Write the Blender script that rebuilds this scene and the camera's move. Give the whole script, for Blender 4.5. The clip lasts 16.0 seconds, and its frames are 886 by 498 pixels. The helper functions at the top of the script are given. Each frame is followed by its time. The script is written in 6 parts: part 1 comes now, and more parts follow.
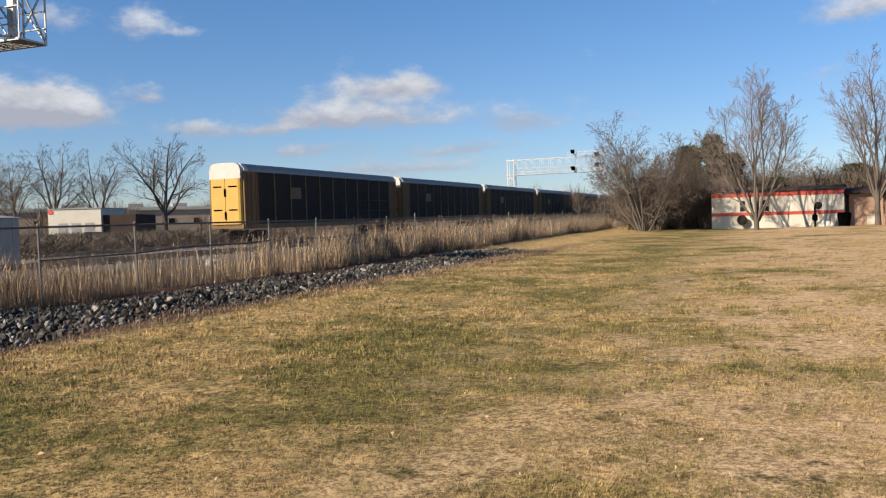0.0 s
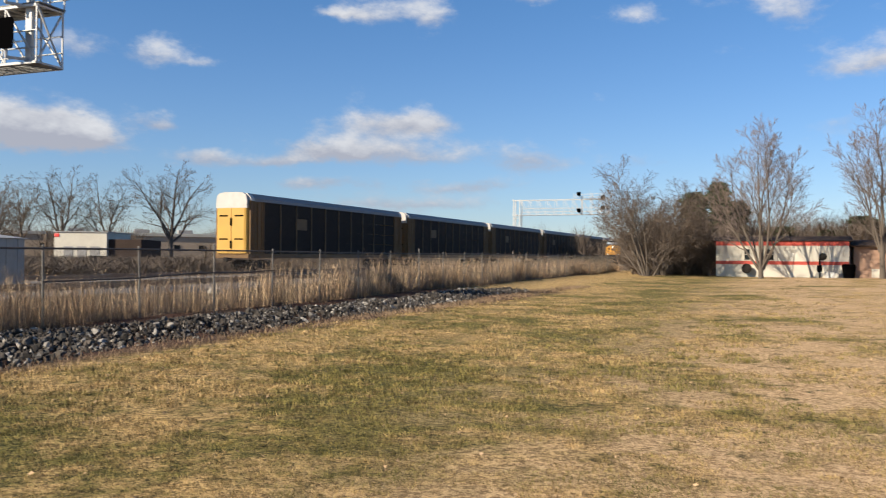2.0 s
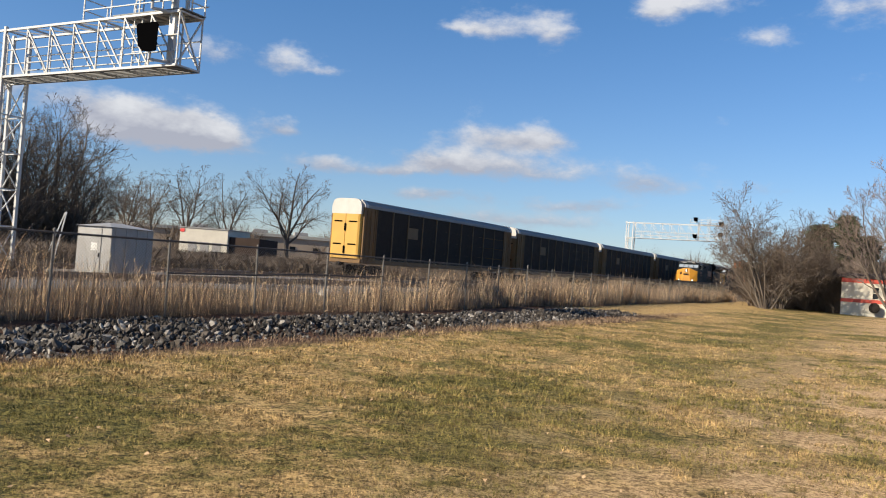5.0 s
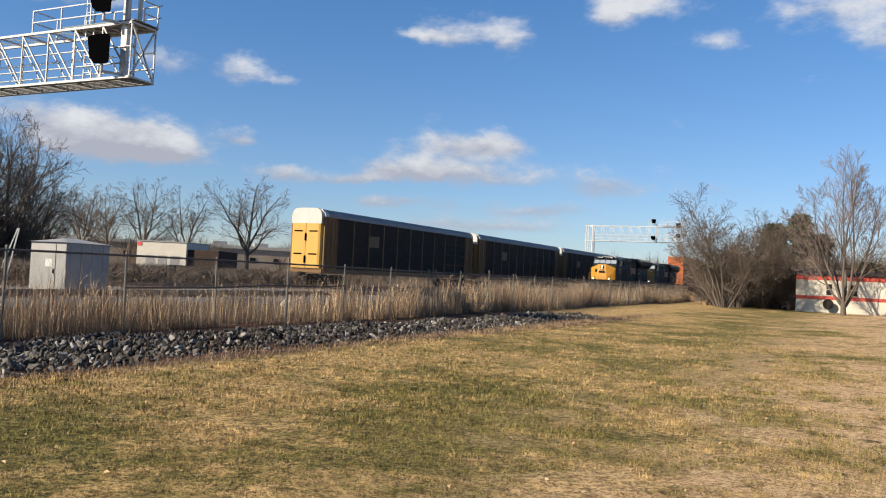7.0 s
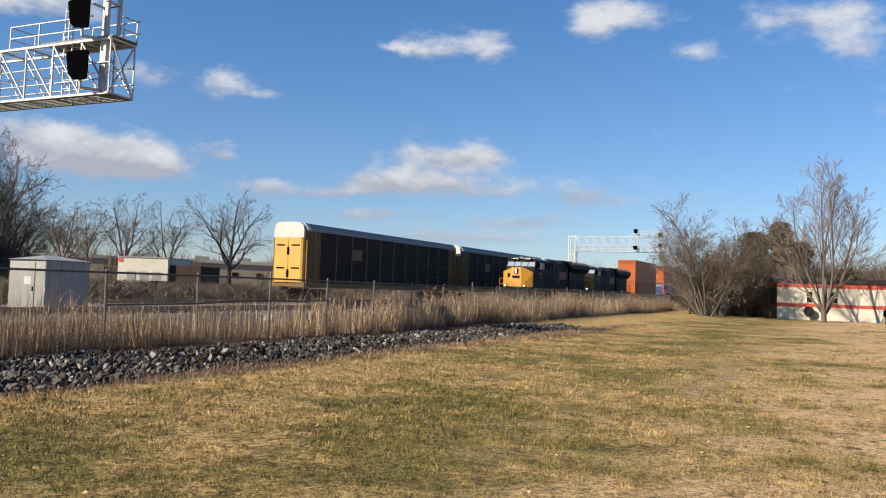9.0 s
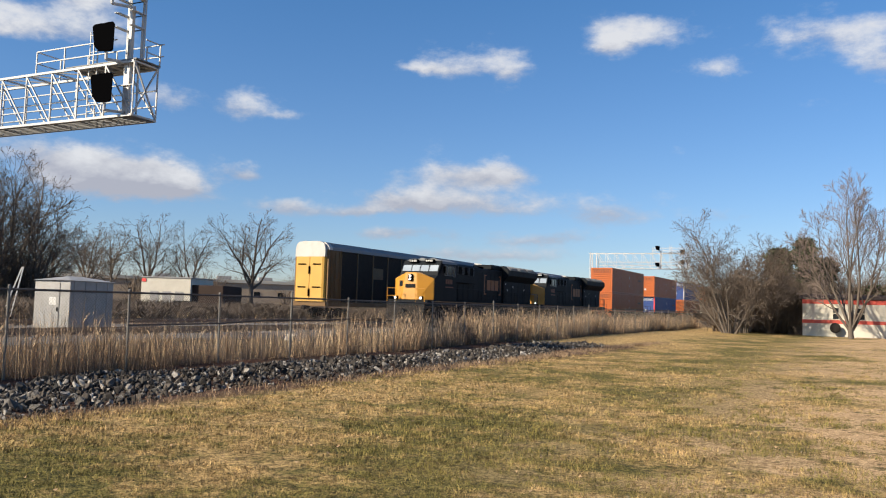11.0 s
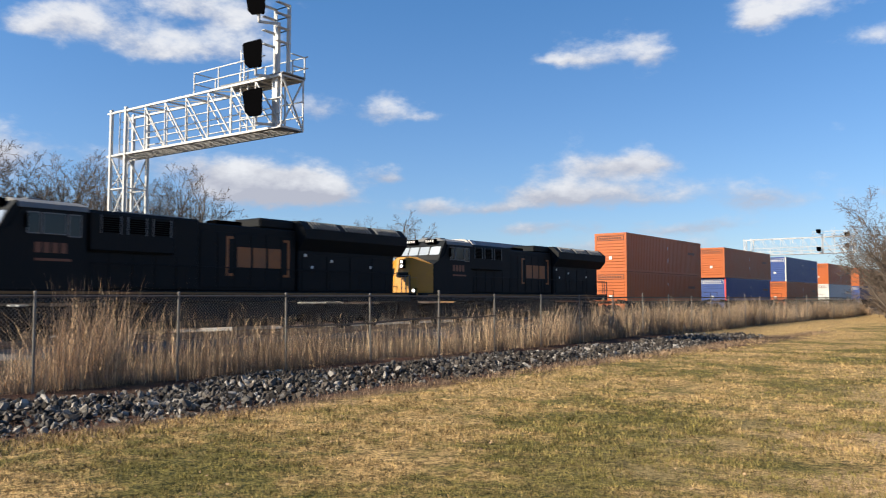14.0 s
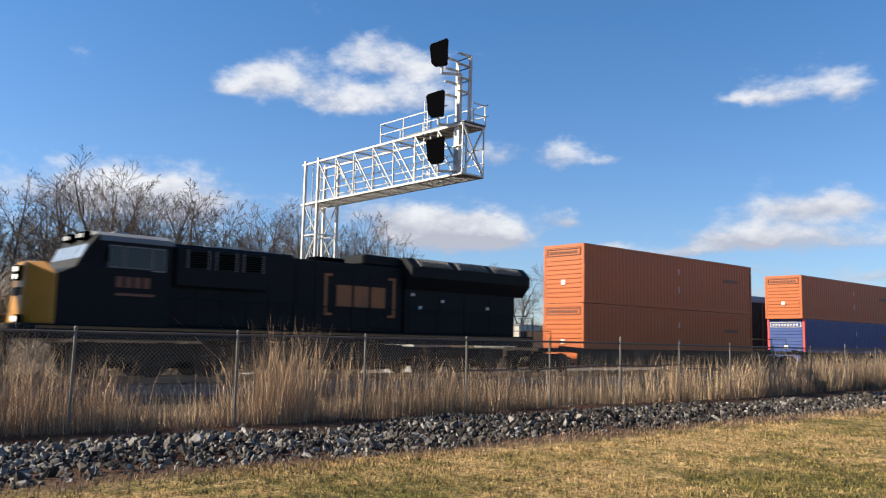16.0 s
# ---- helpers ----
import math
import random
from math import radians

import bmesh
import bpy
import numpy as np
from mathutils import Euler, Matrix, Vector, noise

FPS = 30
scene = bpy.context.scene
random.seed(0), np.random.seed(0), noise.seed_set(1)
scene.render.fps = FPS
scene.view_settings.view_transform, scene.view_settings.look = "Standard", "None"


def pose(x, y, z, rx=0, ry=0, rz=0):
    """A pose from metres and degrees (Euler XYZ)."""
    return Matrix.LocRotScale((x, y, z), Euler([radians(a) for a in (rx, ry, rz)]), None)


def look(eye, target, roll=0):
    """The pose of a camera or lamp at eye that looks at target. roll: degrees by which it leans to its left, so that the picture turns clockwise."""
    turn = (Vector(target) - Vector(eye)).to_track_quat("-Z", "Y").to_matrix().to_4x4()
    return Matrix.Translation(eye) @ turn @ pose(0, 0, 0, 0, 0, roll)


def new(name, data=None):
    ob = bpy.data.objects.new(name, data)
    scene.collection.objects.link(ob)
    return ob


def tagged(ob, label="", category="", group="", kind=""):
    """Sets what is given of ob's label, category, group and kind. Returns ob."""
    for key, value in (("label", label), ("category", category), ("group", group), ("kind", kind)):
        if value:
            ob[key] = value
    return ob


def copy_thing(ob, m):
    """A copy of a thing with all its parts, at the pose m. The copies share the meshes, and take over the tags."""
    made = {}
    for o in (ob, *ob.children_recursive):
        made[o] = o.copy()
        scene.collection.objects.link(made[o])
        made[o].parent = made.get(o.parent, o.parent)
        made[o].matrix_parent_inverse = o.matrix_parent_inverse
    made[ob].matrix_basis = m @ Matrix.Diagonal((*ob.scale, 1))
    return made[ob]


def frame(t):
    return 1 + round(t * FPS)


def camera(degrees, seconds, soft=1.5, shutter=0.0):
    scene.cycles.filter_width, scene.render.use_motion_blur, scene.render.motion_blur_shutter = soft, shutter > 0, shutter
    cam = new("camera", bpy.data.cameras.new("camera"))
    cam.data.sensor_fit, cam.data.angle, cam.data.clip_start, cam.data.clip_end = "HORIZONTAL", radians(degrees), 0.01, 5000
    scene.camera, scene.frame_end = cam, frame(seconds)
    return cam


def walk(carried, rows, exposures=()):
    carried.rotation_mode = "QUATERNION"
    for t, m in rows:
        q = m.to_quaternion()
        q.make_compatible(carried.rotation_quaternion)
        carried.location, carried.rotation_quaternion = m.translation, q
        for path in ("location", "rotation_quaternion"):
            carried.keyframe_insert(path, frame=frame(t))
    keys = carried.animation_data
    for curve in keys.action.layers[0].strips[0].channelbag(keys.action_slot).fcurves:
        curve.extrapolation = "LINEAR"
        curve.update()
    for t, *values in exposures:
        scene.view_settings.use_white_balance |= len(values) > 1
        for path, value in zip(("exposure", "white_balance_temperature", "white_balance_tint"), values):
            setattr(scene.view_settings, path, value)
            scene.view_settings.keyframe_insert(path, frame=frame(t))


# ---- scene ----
cam = camera(55.85, 16.0, soft=1.1, shutter=0.4)
PATH = [
    (0, pose(0.009, -0.032, 1.644, 88.21, 1.65, 20.84)),
    (0.5, pose(0.036, -0.020, 1.650, 89.64, 1.31, 19.97)),
    (1, pose(0.018, 0.021, 1.627, 90.26, -0.07, 19.37)),
    (1.5, pose(0.043, -0.025, 1.629, 90.13, -0.52, 19.24)),
    (2, pose(0.040, -0.044, 1.622, 90.76, -0.52, 21.14)),
    (2.5, pose(-0.019, -0.021, 1.632, 91.71, -1.05, 25.03)),
    (3, pose(-0.087, 0.020, 1.609, 91.42, -2.21, 29.68)),
    (3.5, pose(-0.126, 0.047, 1.592, 90.88, -3.92, 32.14)),
    (4, pose(-0.059, -0.028, 1.601, 91.06, -4.35, 31.05)),
    (6.5, pose(0.005, -0.010, 1.600, 91.83, -2.98, 26.32)),
    (7, pose(0.025, -0.049, 1.607, 92.09, -2.82, 25.91)),
    (7.5, pose(0.045, -0.036, 1.622, 92.50, -2.32, 25.36)),
    (8, pose(0.054, -0.047, 1.620, 92.80, -2.06, 24.78)),
    (10.5, pose(0.057, -0.041, 1.626, 93.63, -1.78, 25.50)),
    (11, pose(0.034, -0.000, 1.630, 94.17, -1.77, 26.25)),
    (11.5, pose(0.020, 0.041, 1.631, 94.52, -1.21, 27.00)),
    (12, pose(0.037, -0.006, 1.639, 94.76, -0.56, 28.71)),
    (12.5, pose(0.006, 0.077, 1.625, 94.66, -0.06, 30.52)),
    (13, pose(0.028, 0.024, 1.631, 94.64, 0.43, 32.61)),
    (13.5, pose(0.014, 0.038, 1.621, 93.75, 0.40, 34.56)),
    (14, pose(0.007, 0.024, 1.631, 93.73, -0.10, 36.19)),
    (14.5, pose(-0.026, 0.050, 1.621, 94.22, -0.83, 39.90)),
    (15, pose(-0.054, 0.066, 1.610, 94.45, -1.08, 44.36)),
    (15.5, pose(-0.035, -0.008, 1.613, 95.45, -1.00, 46.72)),
    (16, pose(-0.051, -0.027, 1.634, 96.63, -1.37, 48.20)),
]
# the phone brightens its picture as it turns towards the dark train
EXPOSURES = [(0, 0.88), (2.5, 0.91), (8, 0.92), (11.5, 0.95), (13, 1.0), (14, 1.09), (15, 1.29), (16, 1.14)]
walk(cam, PATH, EXPOSURES)


# ---------- light ----------
SUN_AZ, SUN_EL = 142.0, 30.0   # degrees to the left of the track's far end; height

world = bpy.data.worlds.new("sky")
scene.world = world
world.use_nodes = True
wt = world.node_tree
wt.nodes.clear()


def wnode(kind, **kw):
    n = wt.nodes.new(kind)
    for k, v in kw.items():
        n.inputs[k].default_value = v
    return n


def wmath(op, a, b=None, c=None, clamp=False):
    n = wt.nodes.new("ShaderNodeMath")
    n.operation, n.use_clamp = op, clamp
    for i, v in enumerate((a, b, c)):
        if v is None:
            continue
        if isinstance(v, (int, float)):
            n.inputs[i].default_value = v
        else:
            wt.links.new(v, n.inputs[i])
    return n.outputs[0]


sky = wt.nodes.new("ShaderNodeTexSky")
sky.sky_type = "NISHITA"
sky.sun_disc = False
sky.sun_elevation = radians(SUN_EL)
sky.sun_rotation = radians(-SUN_AZ)
sky.air_density, sky.dust_density, sky.ozone_density = 1.0, 0.3, 3.2
coord = wt.nodes.new("ShaderNodeTexCoord")
split = wt.nodes.new("ShaderNodeSeparateXYZ")
wt.links.new(coord.outputs["Generated"], split.inputs[0])
az = wmath("MULTIPLY", wmath("ARCTAN2", wmath("MULTIPLY", split.outputs[0], -1.0), split.outputs[1]), 57.2958)
el = wmath("MULTIPLY", wmath("ARCSINE", split.outputs[2]), 57.2958)
# drifting winter cumulus: (azimuth, elevation, half width, half height, weight), in degrees
CLOUDS = [
    (40.0, 8.7, 1.5, 0.85, 1.05), (40.3, 13.0, 1.8, 1.15, 0.92), (26.1, 9.2, 3.2, 1.0, 0.9), (22.5, 9.4, 2.2, 1.0, 0.92), (29.2, 7.4, 2.8, 0.9, 0.85),
    (24.3, 7.3, 5.0, 1.15, 1.0), (15.2, 6.8, 3.0, 1.0, 0.95), (37.1, 6.5, 2.3, 0.7, 0.95), (32.6, 6.5, 2.2, 0.45, 0.85), (29.3, 5.1, 5.0, 0.5, 0.85),
    (19.3, 5.0, 3.4, 0.5, 0.82), (24.0, 3.8, 6.6, 0.7, 0.85), (45.0, 13.1, 1.9, 1.1, 0.8), (7.5, 6.6, 2.2, 0.5, 0.75), (-5.1, 8.5, 1.9, 0.8, 0.7),
    (48.0, 8.4, 3.4, 1.4, 1.0), (51.7, 8.7, 2.6, 1.3, 1.0), (46.0, 8.0, 2.6, 1.2, 1.0), (49.0, 7.1, 4.6, 0.8, 1.0), (43.9, 7.3, 1.8, 0.9, 0.95),
    (26.0, 16.4, 2.3, 1.2, 1.0), (22.0, 16.4, 1.7, 1.3, 1.0), (28.6, 16.4, 1.5, 0.4, 0.7), (13.1, 18.6, 3.0, 1.3, 0.95), (15.4, 18.0, 1.2, 1.0, 0.85),
    (8.3, 16.2, 2.0, 0.8, 0.72), (1.8, 17.8, 3.4, 1.3, 0.95), (-1.4, 15.9, 2.2, 1.6, 0.95), (-5.7, 12.2, 2.6, 0.7, 0.75), (62.8, 16.9, 2.2, 0.9, 0.95),
    (59.8, 17.7, 2.6, 1.2, 1.0), (56.3, 16.4, 3.4, 1.1, 1.0), (54.0, 19.3, 2.8, 1.2, 1.0), (50.2, 18.6, 2.6, 1.4, 0.95), (50.4, 16.6, 3.4, 1.0, 0.85),
    (37.2, 12.6, 1.3, 0.4, 0.6), (71.6, 9.0, 4.5, 1.5, 0.95), (65.7, 8.9, 4.1, 1.5, 0.95), (57.1, 9.0, 2.4, 1.1, 0.8),
]
cloud_rng = random.Random(4)
for turn in range(22):      # the same broken cloud over the rest of the sky
    CLOUDS.append((68.0 + turn * 13.2, cloud_rng.uniform(5, 24), cloud_rng.uniform(4, 9), cloud_rng.uniform(1.2, 3.0), cloud_rng.uniform(0.7, 1.0)))
CLOUDS = [(a - 360.0 if a > 180.0 else a, *rest) for a, *rest in CLOUDS]
wisp = wnode("ShaderNodeTexNoise", Scale=20.0, Detail=9.0, Roughness=0.62)
stretch = wt.nodes.new("ShaderNodeMapping")
stretch.inputs["Scale"].default_value = (1.0, 1.0, 1.9)
wt.links.new(coord.outputs["Generated"], stretch.inputs[0])
wt.links.new(stretch.outputs[0], wisp.inputs["Vector"])
warp = wmath("MULTIPLY_ADD", wisp.outputs["Fac"], 2.0, -1.0)
hues = wt.nodes.new("ShaderNodeSeparateColor")
wt.links.new(wisp.outputs["Color"], hues.inputs[0])
az2 = wmath("ADD", az, wmath("MULTIPLY_ADD", hues.outputs[1], 2.4, -1.2))
el2 = wmath("ADD", el, wmath("MULTIPLY_ADD", hues.outputs[2], 1.5, -0.75))
total = None
low = None
for a, e, w, h, k in CLOUDS:
    dx = wmath("MULTIPLY", wmath("SUBTRACT", az2, a), 1.0 / w)
    up = wmath("MULTIPLY", wmath("SUBTRACT", el2, e), 1.0 / h)
    dy = wmath("MINIMUM", up, wmath("MULTIPLY", up, 1.35))        # flatter below than above
    r2 = wmath("ADD", wmath("MULTIPLY", dx, dx), wmath("MULTIPLY", dy, dy))
    g = wmath("MULTIPLY", wmath("EXPONENT", wmath("MULTIPLY", r2, -0.8)), k)
    total = g if total is None else wmath("ADD", total, g)
    u = wmath("MULTIPLY", g, wmath("MULTIPLY", dy, 0.55))
    low = u if low is None else wmath("ADD", low, u)
low = wmath("MULTIPLY_ADD", warp, 0.9, low)
dense = wmath("ADD", total, wmath("MULTIPLY_ADD", wisp.outputs["Fac"], 1.9, -1.22))
ramp = wt.nodes.new("ShaderNodeMapRange")
ramp.interpolation_type = "SMOOTHSTEP"
ramp.inputs["From Min"].default_value, ramp.inputs["From Max"].default_value = 0.0, 1.1
ramp.inputs["To Max"].default_value = 0.92
wt.links.new(dense, ramp.inputs["Value"])
shade = wt.nodes.new("ShaderNodeMapRange")
shade.inputs["From Min"].default_value, shade.inputs["From Max"].default_value = -0.35, 0.45
wt.links.new(wmath("ADD", low, wmath("MULTIPLY_ADD", el, 0.05, -0.58)), shade.inputs["Value"])
tone = wt.nodes.new("ShaderNodeMix")
tone.data_type = "RGBA"
tone.inputs[6].default_value = (4.0, 4.1, 4.7, 1)
tone.inputs[7].default_value = (7.0, 7.05, 7.25, 1)
wt.links.new(shade.outputs[0], tone.inputs[0])
mixed = wt.nodes.new("ShaderNodeMix")
mixed.data_type = "RGBA"
wt.links.new(ramp.outputs[0], mixed.inputs[0])
blue = wt.nodes.new("ShaderNodeMix")
blue.data_type, blue.blend_type = "RGBA", "MULTIPLY"
blue.inputs[0].default_value = 1.0
height = wt.nodes.new("ShaderNodeMapRange")
height.inputs["From Max"].default_value = 22.0
wt.links.new(el, height.inputs["Value"])
tint = wt.nodes.new("ShaderNodeMix")
tint.data_type = "RGBA"
tint.inputs[6].default_value, tint.inputs[7].default_value = (0.90, 0.94, 1.13, 1), (0.60, 0.97, 1.25, 1)
wt.links.new(height.outputs[0], tint.inputs[0])
wt.links.new(tint.outputs[2], blue.inputs[7])
wt.links.new(sky.outputs[0], blue.inputs[6])
wt.links.new(blue.outputs[2], mixed.inputs[6])
wt.links.new(tone.outputs[2], mixed.inputs[7])
bg = wnode("ShaderNodeBackground", Strength=0.059)
wt.links.new(mixed.outputs[2], bg.inputs["Color"])
wout = wt.nodes.new("ShaderNodeOutputWorld")
wt.links.new(bg.outputs[0], wout.inputs["Surface"])

sun_data = bpy.data.lights.new("sun", "SUN")
sun_data.energy, sun_data.angle, sun_data.color = 5.0, radians(0.53), (1.0, 0.87, 0.68)
sun = new("sun", sun_data)
sdir = Vector((-math.sin(radians(SUN_AZ)) * math.cos(radians(SUN_EL)), math.cos(radians(SUN_AZ)) * math.cos(radians(SUN_EL)), math.sin(radians(SUN_EL))))
sun.matrix_world = look(sdir * 200, (0, 0, 0))

GRADE = 0.006
LEAN = math.degrees(math.atan(GRADE))


def gz(y):
    """The land rises gently along the line, and levels off far away."""
    return GRADE * min(max(y, -80.0), 380.0)


# ---------- materials ----------
def material(name, colour, rough=0.7, metal=0.0, vary=0.12, scale=6.0, bump=0.15, fine=60.0, stain=None, stain_amount=0.35, spec=0.5, random_tint=0.0, coat=0.0):
    """Base colour with broad patches, fine grain and relief; stain: a second colour in worn patches."""
    m = bpy.data.materials.new(name)
    m.use_nodes = True
    nt = m.node_tree
    b = nt.nodes["Principled BSDF"]
    b.inputs["Roughness"].default_value, b.inputs["Metallic"].default_value = rough, metal
    b.inputs["Specular IOR Level"].default_value = spec
    b.inputs["Coat Weight"].default_value = coat
    tc = nt.nodes.new("ShaderNodeTexCoord")
    big = nt.nodes.new("ShaderNodeTexNoise")
    big.inputs["Scale"].default_value, big.inputs["Detail"].default_value = scale * 0.12, 5.0
    small = nt.nodes.new("ShaderNodeTexNoise")
    small.inputs["Scale"].default_value, small.inputs["Detail"].default_value = fine, 4.0
    for n in (big, small):
        nt.links.new(tc.outputs["Object"], n.inputs["Vector"])
    add = nt.nodes.new("ShaderNodeMath")
    add.operation = "ADD"
    nt.links.new(big.outputs["Fac"], add.inputs[0])
    nt.links.new(small.outputs["Fac"], add.inputs[1])
    mr = nt.nodes.new("ShaderNodeMapRange")
    mr.inputs["From Min"].default_value, mr.inputs["From Max"].default_value = 0.6, 1.4
    mr.inputs["To Min"].default_value, mr.inputs["To Max"].default_value = 1 - vary, 1 + vary
    nt.links.new(add.outputs[0], mr.inputs["Value"])
    hsv = nt.nodes.new("ShaderNodeHueSaturation")
    src = None
    if stain:
        mx = nt.nodes.new("ShaderNodeMix")
        mx.data_type = "RGBA"
        mx.inputs[6].default_value, mx.inputs[7].default_value = (*colour, 1), (*stain, 1)
        st = nt.nodes.new("ShaderNodeTexNoise")
        st.inputs["Scale"].default_value, st.inputs["Detail"].default_value, st.inputs["Roughness"].default_value = scale * 0.3, 8.0, 0.65
        nt.links.new(tc.outputs["Object"], st.inputs["Vector"])
        sr = nt.nodes.new("ShaderNodeMapRange")
        sr.inputs["From Min"].default_value, sr.inputs["From Max"].default_value = 0.45, 0.75
        sr.inputs["To Max"].default_value = stain_amount
        nt.links.new(st.outputs["Fac"], sr.inputs["Value"])
        nt.links.new(sr.outputs[0], mx.inputs[0])
        nt.links.new(mx.outputs[2], hsv.inputs["Color"])
    else:
        hsv.inputs["Color"].default_value = (*colour, 1)
    if random_tint:
        info = nt.nodes.new("ShaderNodeObjectInfo")
        geo = nt.nodes.new("ShaderNodeNewGeometry")
        a1 = nt.nodes.new("ShaderNodeMath")
        a1.operation = "ADD"
        nt.links.new(info.outputs["Random"], a1.inputs[0])
        nt.links.new(geo.outputs["Random Per Island"], a1.inputs[1])
        a2 = nt.nodes.new("ShaderNodeMath")
        a2.operation = "FRACT"
        nt.links.new(a1.outputs[0], a2.inputs[0])
        rr = nt.nodes.new("ShaderNodeMapRange")
        rr.inputs["To Min"].default_value, rr.inputs["To Max"].default_value = 1 - random_tint, 1 + random_tint
        nt.links.new(a2.outputs[0], rr.inputs["Value"])
        mul = nt.nodes.new("ShaderNodeMath")
        mul.operation = "MULTIPLY"
        nt.links.new(mr.outputs[0], mul.inputs[0])
        nt.links.new(rr.outputs[0], mul.inputs[1])
        nt.links.new(mul.outputs[0], hsv.inputs["Value"])
    else:
        nt.links.new(mr.outputs[0], hsv.inputs["Value"])
    nt.links.new(hsv.outputs["Color"], b.inputs["Base Color"])
    rg = nt.nodes.new("ShaderNodeMapRange")
    rg.inputs["To Min"].default_value, rg.inputs["To Max"].default_value = max(rough - 0.12, 0.02), min(rough + 0.12, 1.0)
    nt.links.new(big.outputs["Fac"], rg.inputs["Value"])
    nt.links.new(rg.outputs[0], b.inputs["Roughness"])
    if bump:
        bp = nt.nodes.new("ShaderNodeBump")
        bp.inputs["Strength"].default_value, bp.inputs["Distance"].default_value = bump, 0.02
        nt.links.new(small.outputs["Fac"], bp.inputs["Height"])
        nt.links.new(bp.outputs[0], b.inputs["Normal"])
    return m


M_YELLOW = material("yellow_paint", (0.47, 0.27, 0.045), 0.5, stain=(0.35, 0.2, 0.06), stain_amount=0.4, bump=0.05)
# worn ochre, darkened so the wagon flanks' shade is in the colour
M_OCHRE = material("dark_weathered_ochre", (0.15, 0.08, 0.024), 0.7, stain=(0.1, 0.05, 0.025), stain_amount=0.6)
M_LOCOYEL = material("locomotive_yellow", (0.45, 0.205, 0.016), 0.4, stain=(0.25, 0.13, 0.04), stain_amount=0.35, bump=0.04)
M_LOCOBLUE = material("dark_blue_paint", (0.0078, 0.0100, 0.0120), 0.62, stain=(0.013, 0.012, 0.011), stain_amount=0.6, bump=0.05, spec=0.12)
M_LOCOROOF = material("dusty_roof_paint", (0.13, 0.135, 0.14), 0.6, stain=(0.2, 0.19, 0.17), stain_amount=0.5)
M_BLACK = material("black_steel", (0.002, 0.002, 0.0023), 0.9, spec=0.0, bump=0.0)
M_TRUCK = material("grimy_truck_steel", (0.022, 0.019, 0.017), 0.9, stain=(0.04, 0.03, 0.022), spec=0.15)
# stained screens, near black with the flank's shade put into the colour
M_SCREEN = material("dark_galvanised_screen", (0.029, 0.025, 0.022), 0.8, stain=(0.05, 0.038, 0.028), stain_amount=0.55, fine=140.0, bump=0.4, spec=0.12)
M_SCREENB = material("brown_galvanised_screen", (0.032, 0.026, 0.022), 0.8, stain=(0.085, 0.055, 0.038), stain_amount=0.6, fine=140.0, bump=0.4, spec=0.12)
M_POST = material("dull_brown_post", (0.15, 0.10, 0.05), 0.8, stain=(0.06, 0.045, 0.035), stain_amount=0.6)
M_ROOFWHITE = material("galvanised_white_roof", (0.45, 0.43, 0.40), 0.5, stain=(0.31, 0.28, 0.24), stain_amount=0.4)
M_FASCIA = material("grey_roof_side", (0.19, 0.195, 0.2), 0.6, stain=(0.15, 0.14, 0.13))
M_ORANGE = material("orange_container_paint", (0.37, 0.084, 0.010), 0.5, stain=(0.32, 0.075, 0.022), stain_amount=0.5, bump=0.05)
M_CBLUE = material("blue_container_paint", (0.016, 0.05, 0.2), 0.5, stain=(0.06, 0.08, 0.16), bump=0.05)
M_CWHITE = material("white_container_paint", (0.52, 0.52, 0.51), 0.5, stain=(0.45, 0.4, 0.36))
M_CRED = material("red_post_paint", (0.65, 0.05, 0.04), 0.5)
M_ALU = material("galvanised_steel", (0.45, 0.45, 0.44), 0.55, metal=0.1, stain=(0.32, 0.31, 0.30), stain_amount=0.4, bump=0.05)
M_FENCE = material("fence_steel", (0.17, 0.16, 0.145), 0.65, metal=0.3, stain=(0.1, 0.07, 0.05), stain_amount=0.6)
M_FENCERAIL = material("rusty_fence_rail", (0.085, 0.07, 0.06), 0.7, metal=0.2, stain=(0.06, 0.035, 0.025), stain_amount=0.7)
M_RAIL = material("rail_steel", (0.2, 0.13, 0.09), 0.6, metal=0.5)
M_RAILTOP = material("polished_rail_top", (0.6, 0.6, 0.6), 0.25, metal=1.0, bump=0.0)
M_TIE = material("tie_wood", (0.09, 0.065, 0.05), 0.9, random_tint=0.3)
M_BALLAST = material("ballast_stone", (0.145, 0.132, 0.12), 0.95, vary=0.4, scale=20.0, fine=22.0, bump=1.0, stain=(0.17, 0.14, 0.11), stain_amount=0.7)
# soil stain, and a wide tint that paints in sunlit tops and dark sides
M_ROCK = material("limestone_riprap", (0.17, 0.157, 0.14), 0.92, vary=0.4, scale=14.0, fine=18.0, bump=0.7, stain=(0.04, 0.031, 0.026), stain_amount=0.9, random_tint=0.95)
M_DIRTYROCK = material("soil_stained_riprap", (0.045, 0.037, 0.03), 0.95, vary=0.4, scale=14.0, fine=18.0, bump=0.7, stain=(0.022, 0.016, 0.012), stain_amount=0.9, random_tint=0.8)
M_BARK = material("grey_bark", (0.10, 0.08, 0.063), 0.95, vary=0.3, scale=10.0, fine=30.0, bump=0.6)
M_TWIG = material("twig_bark", (0.105, 0.079, 0.060), 0.95, vary=0.3, bump=0.0)
M_TWIGPALE = material("pale_twig_bark", (0.15, 0.115, 0.098), 0.95, vary=0.25, bump=0.0)
M_NEEDLE = material("conifer_needles", (0.045, 0.062, 0.022), 0.9, vary=0.35, scale=8.0, random_tint=0.35, bump=0.0)
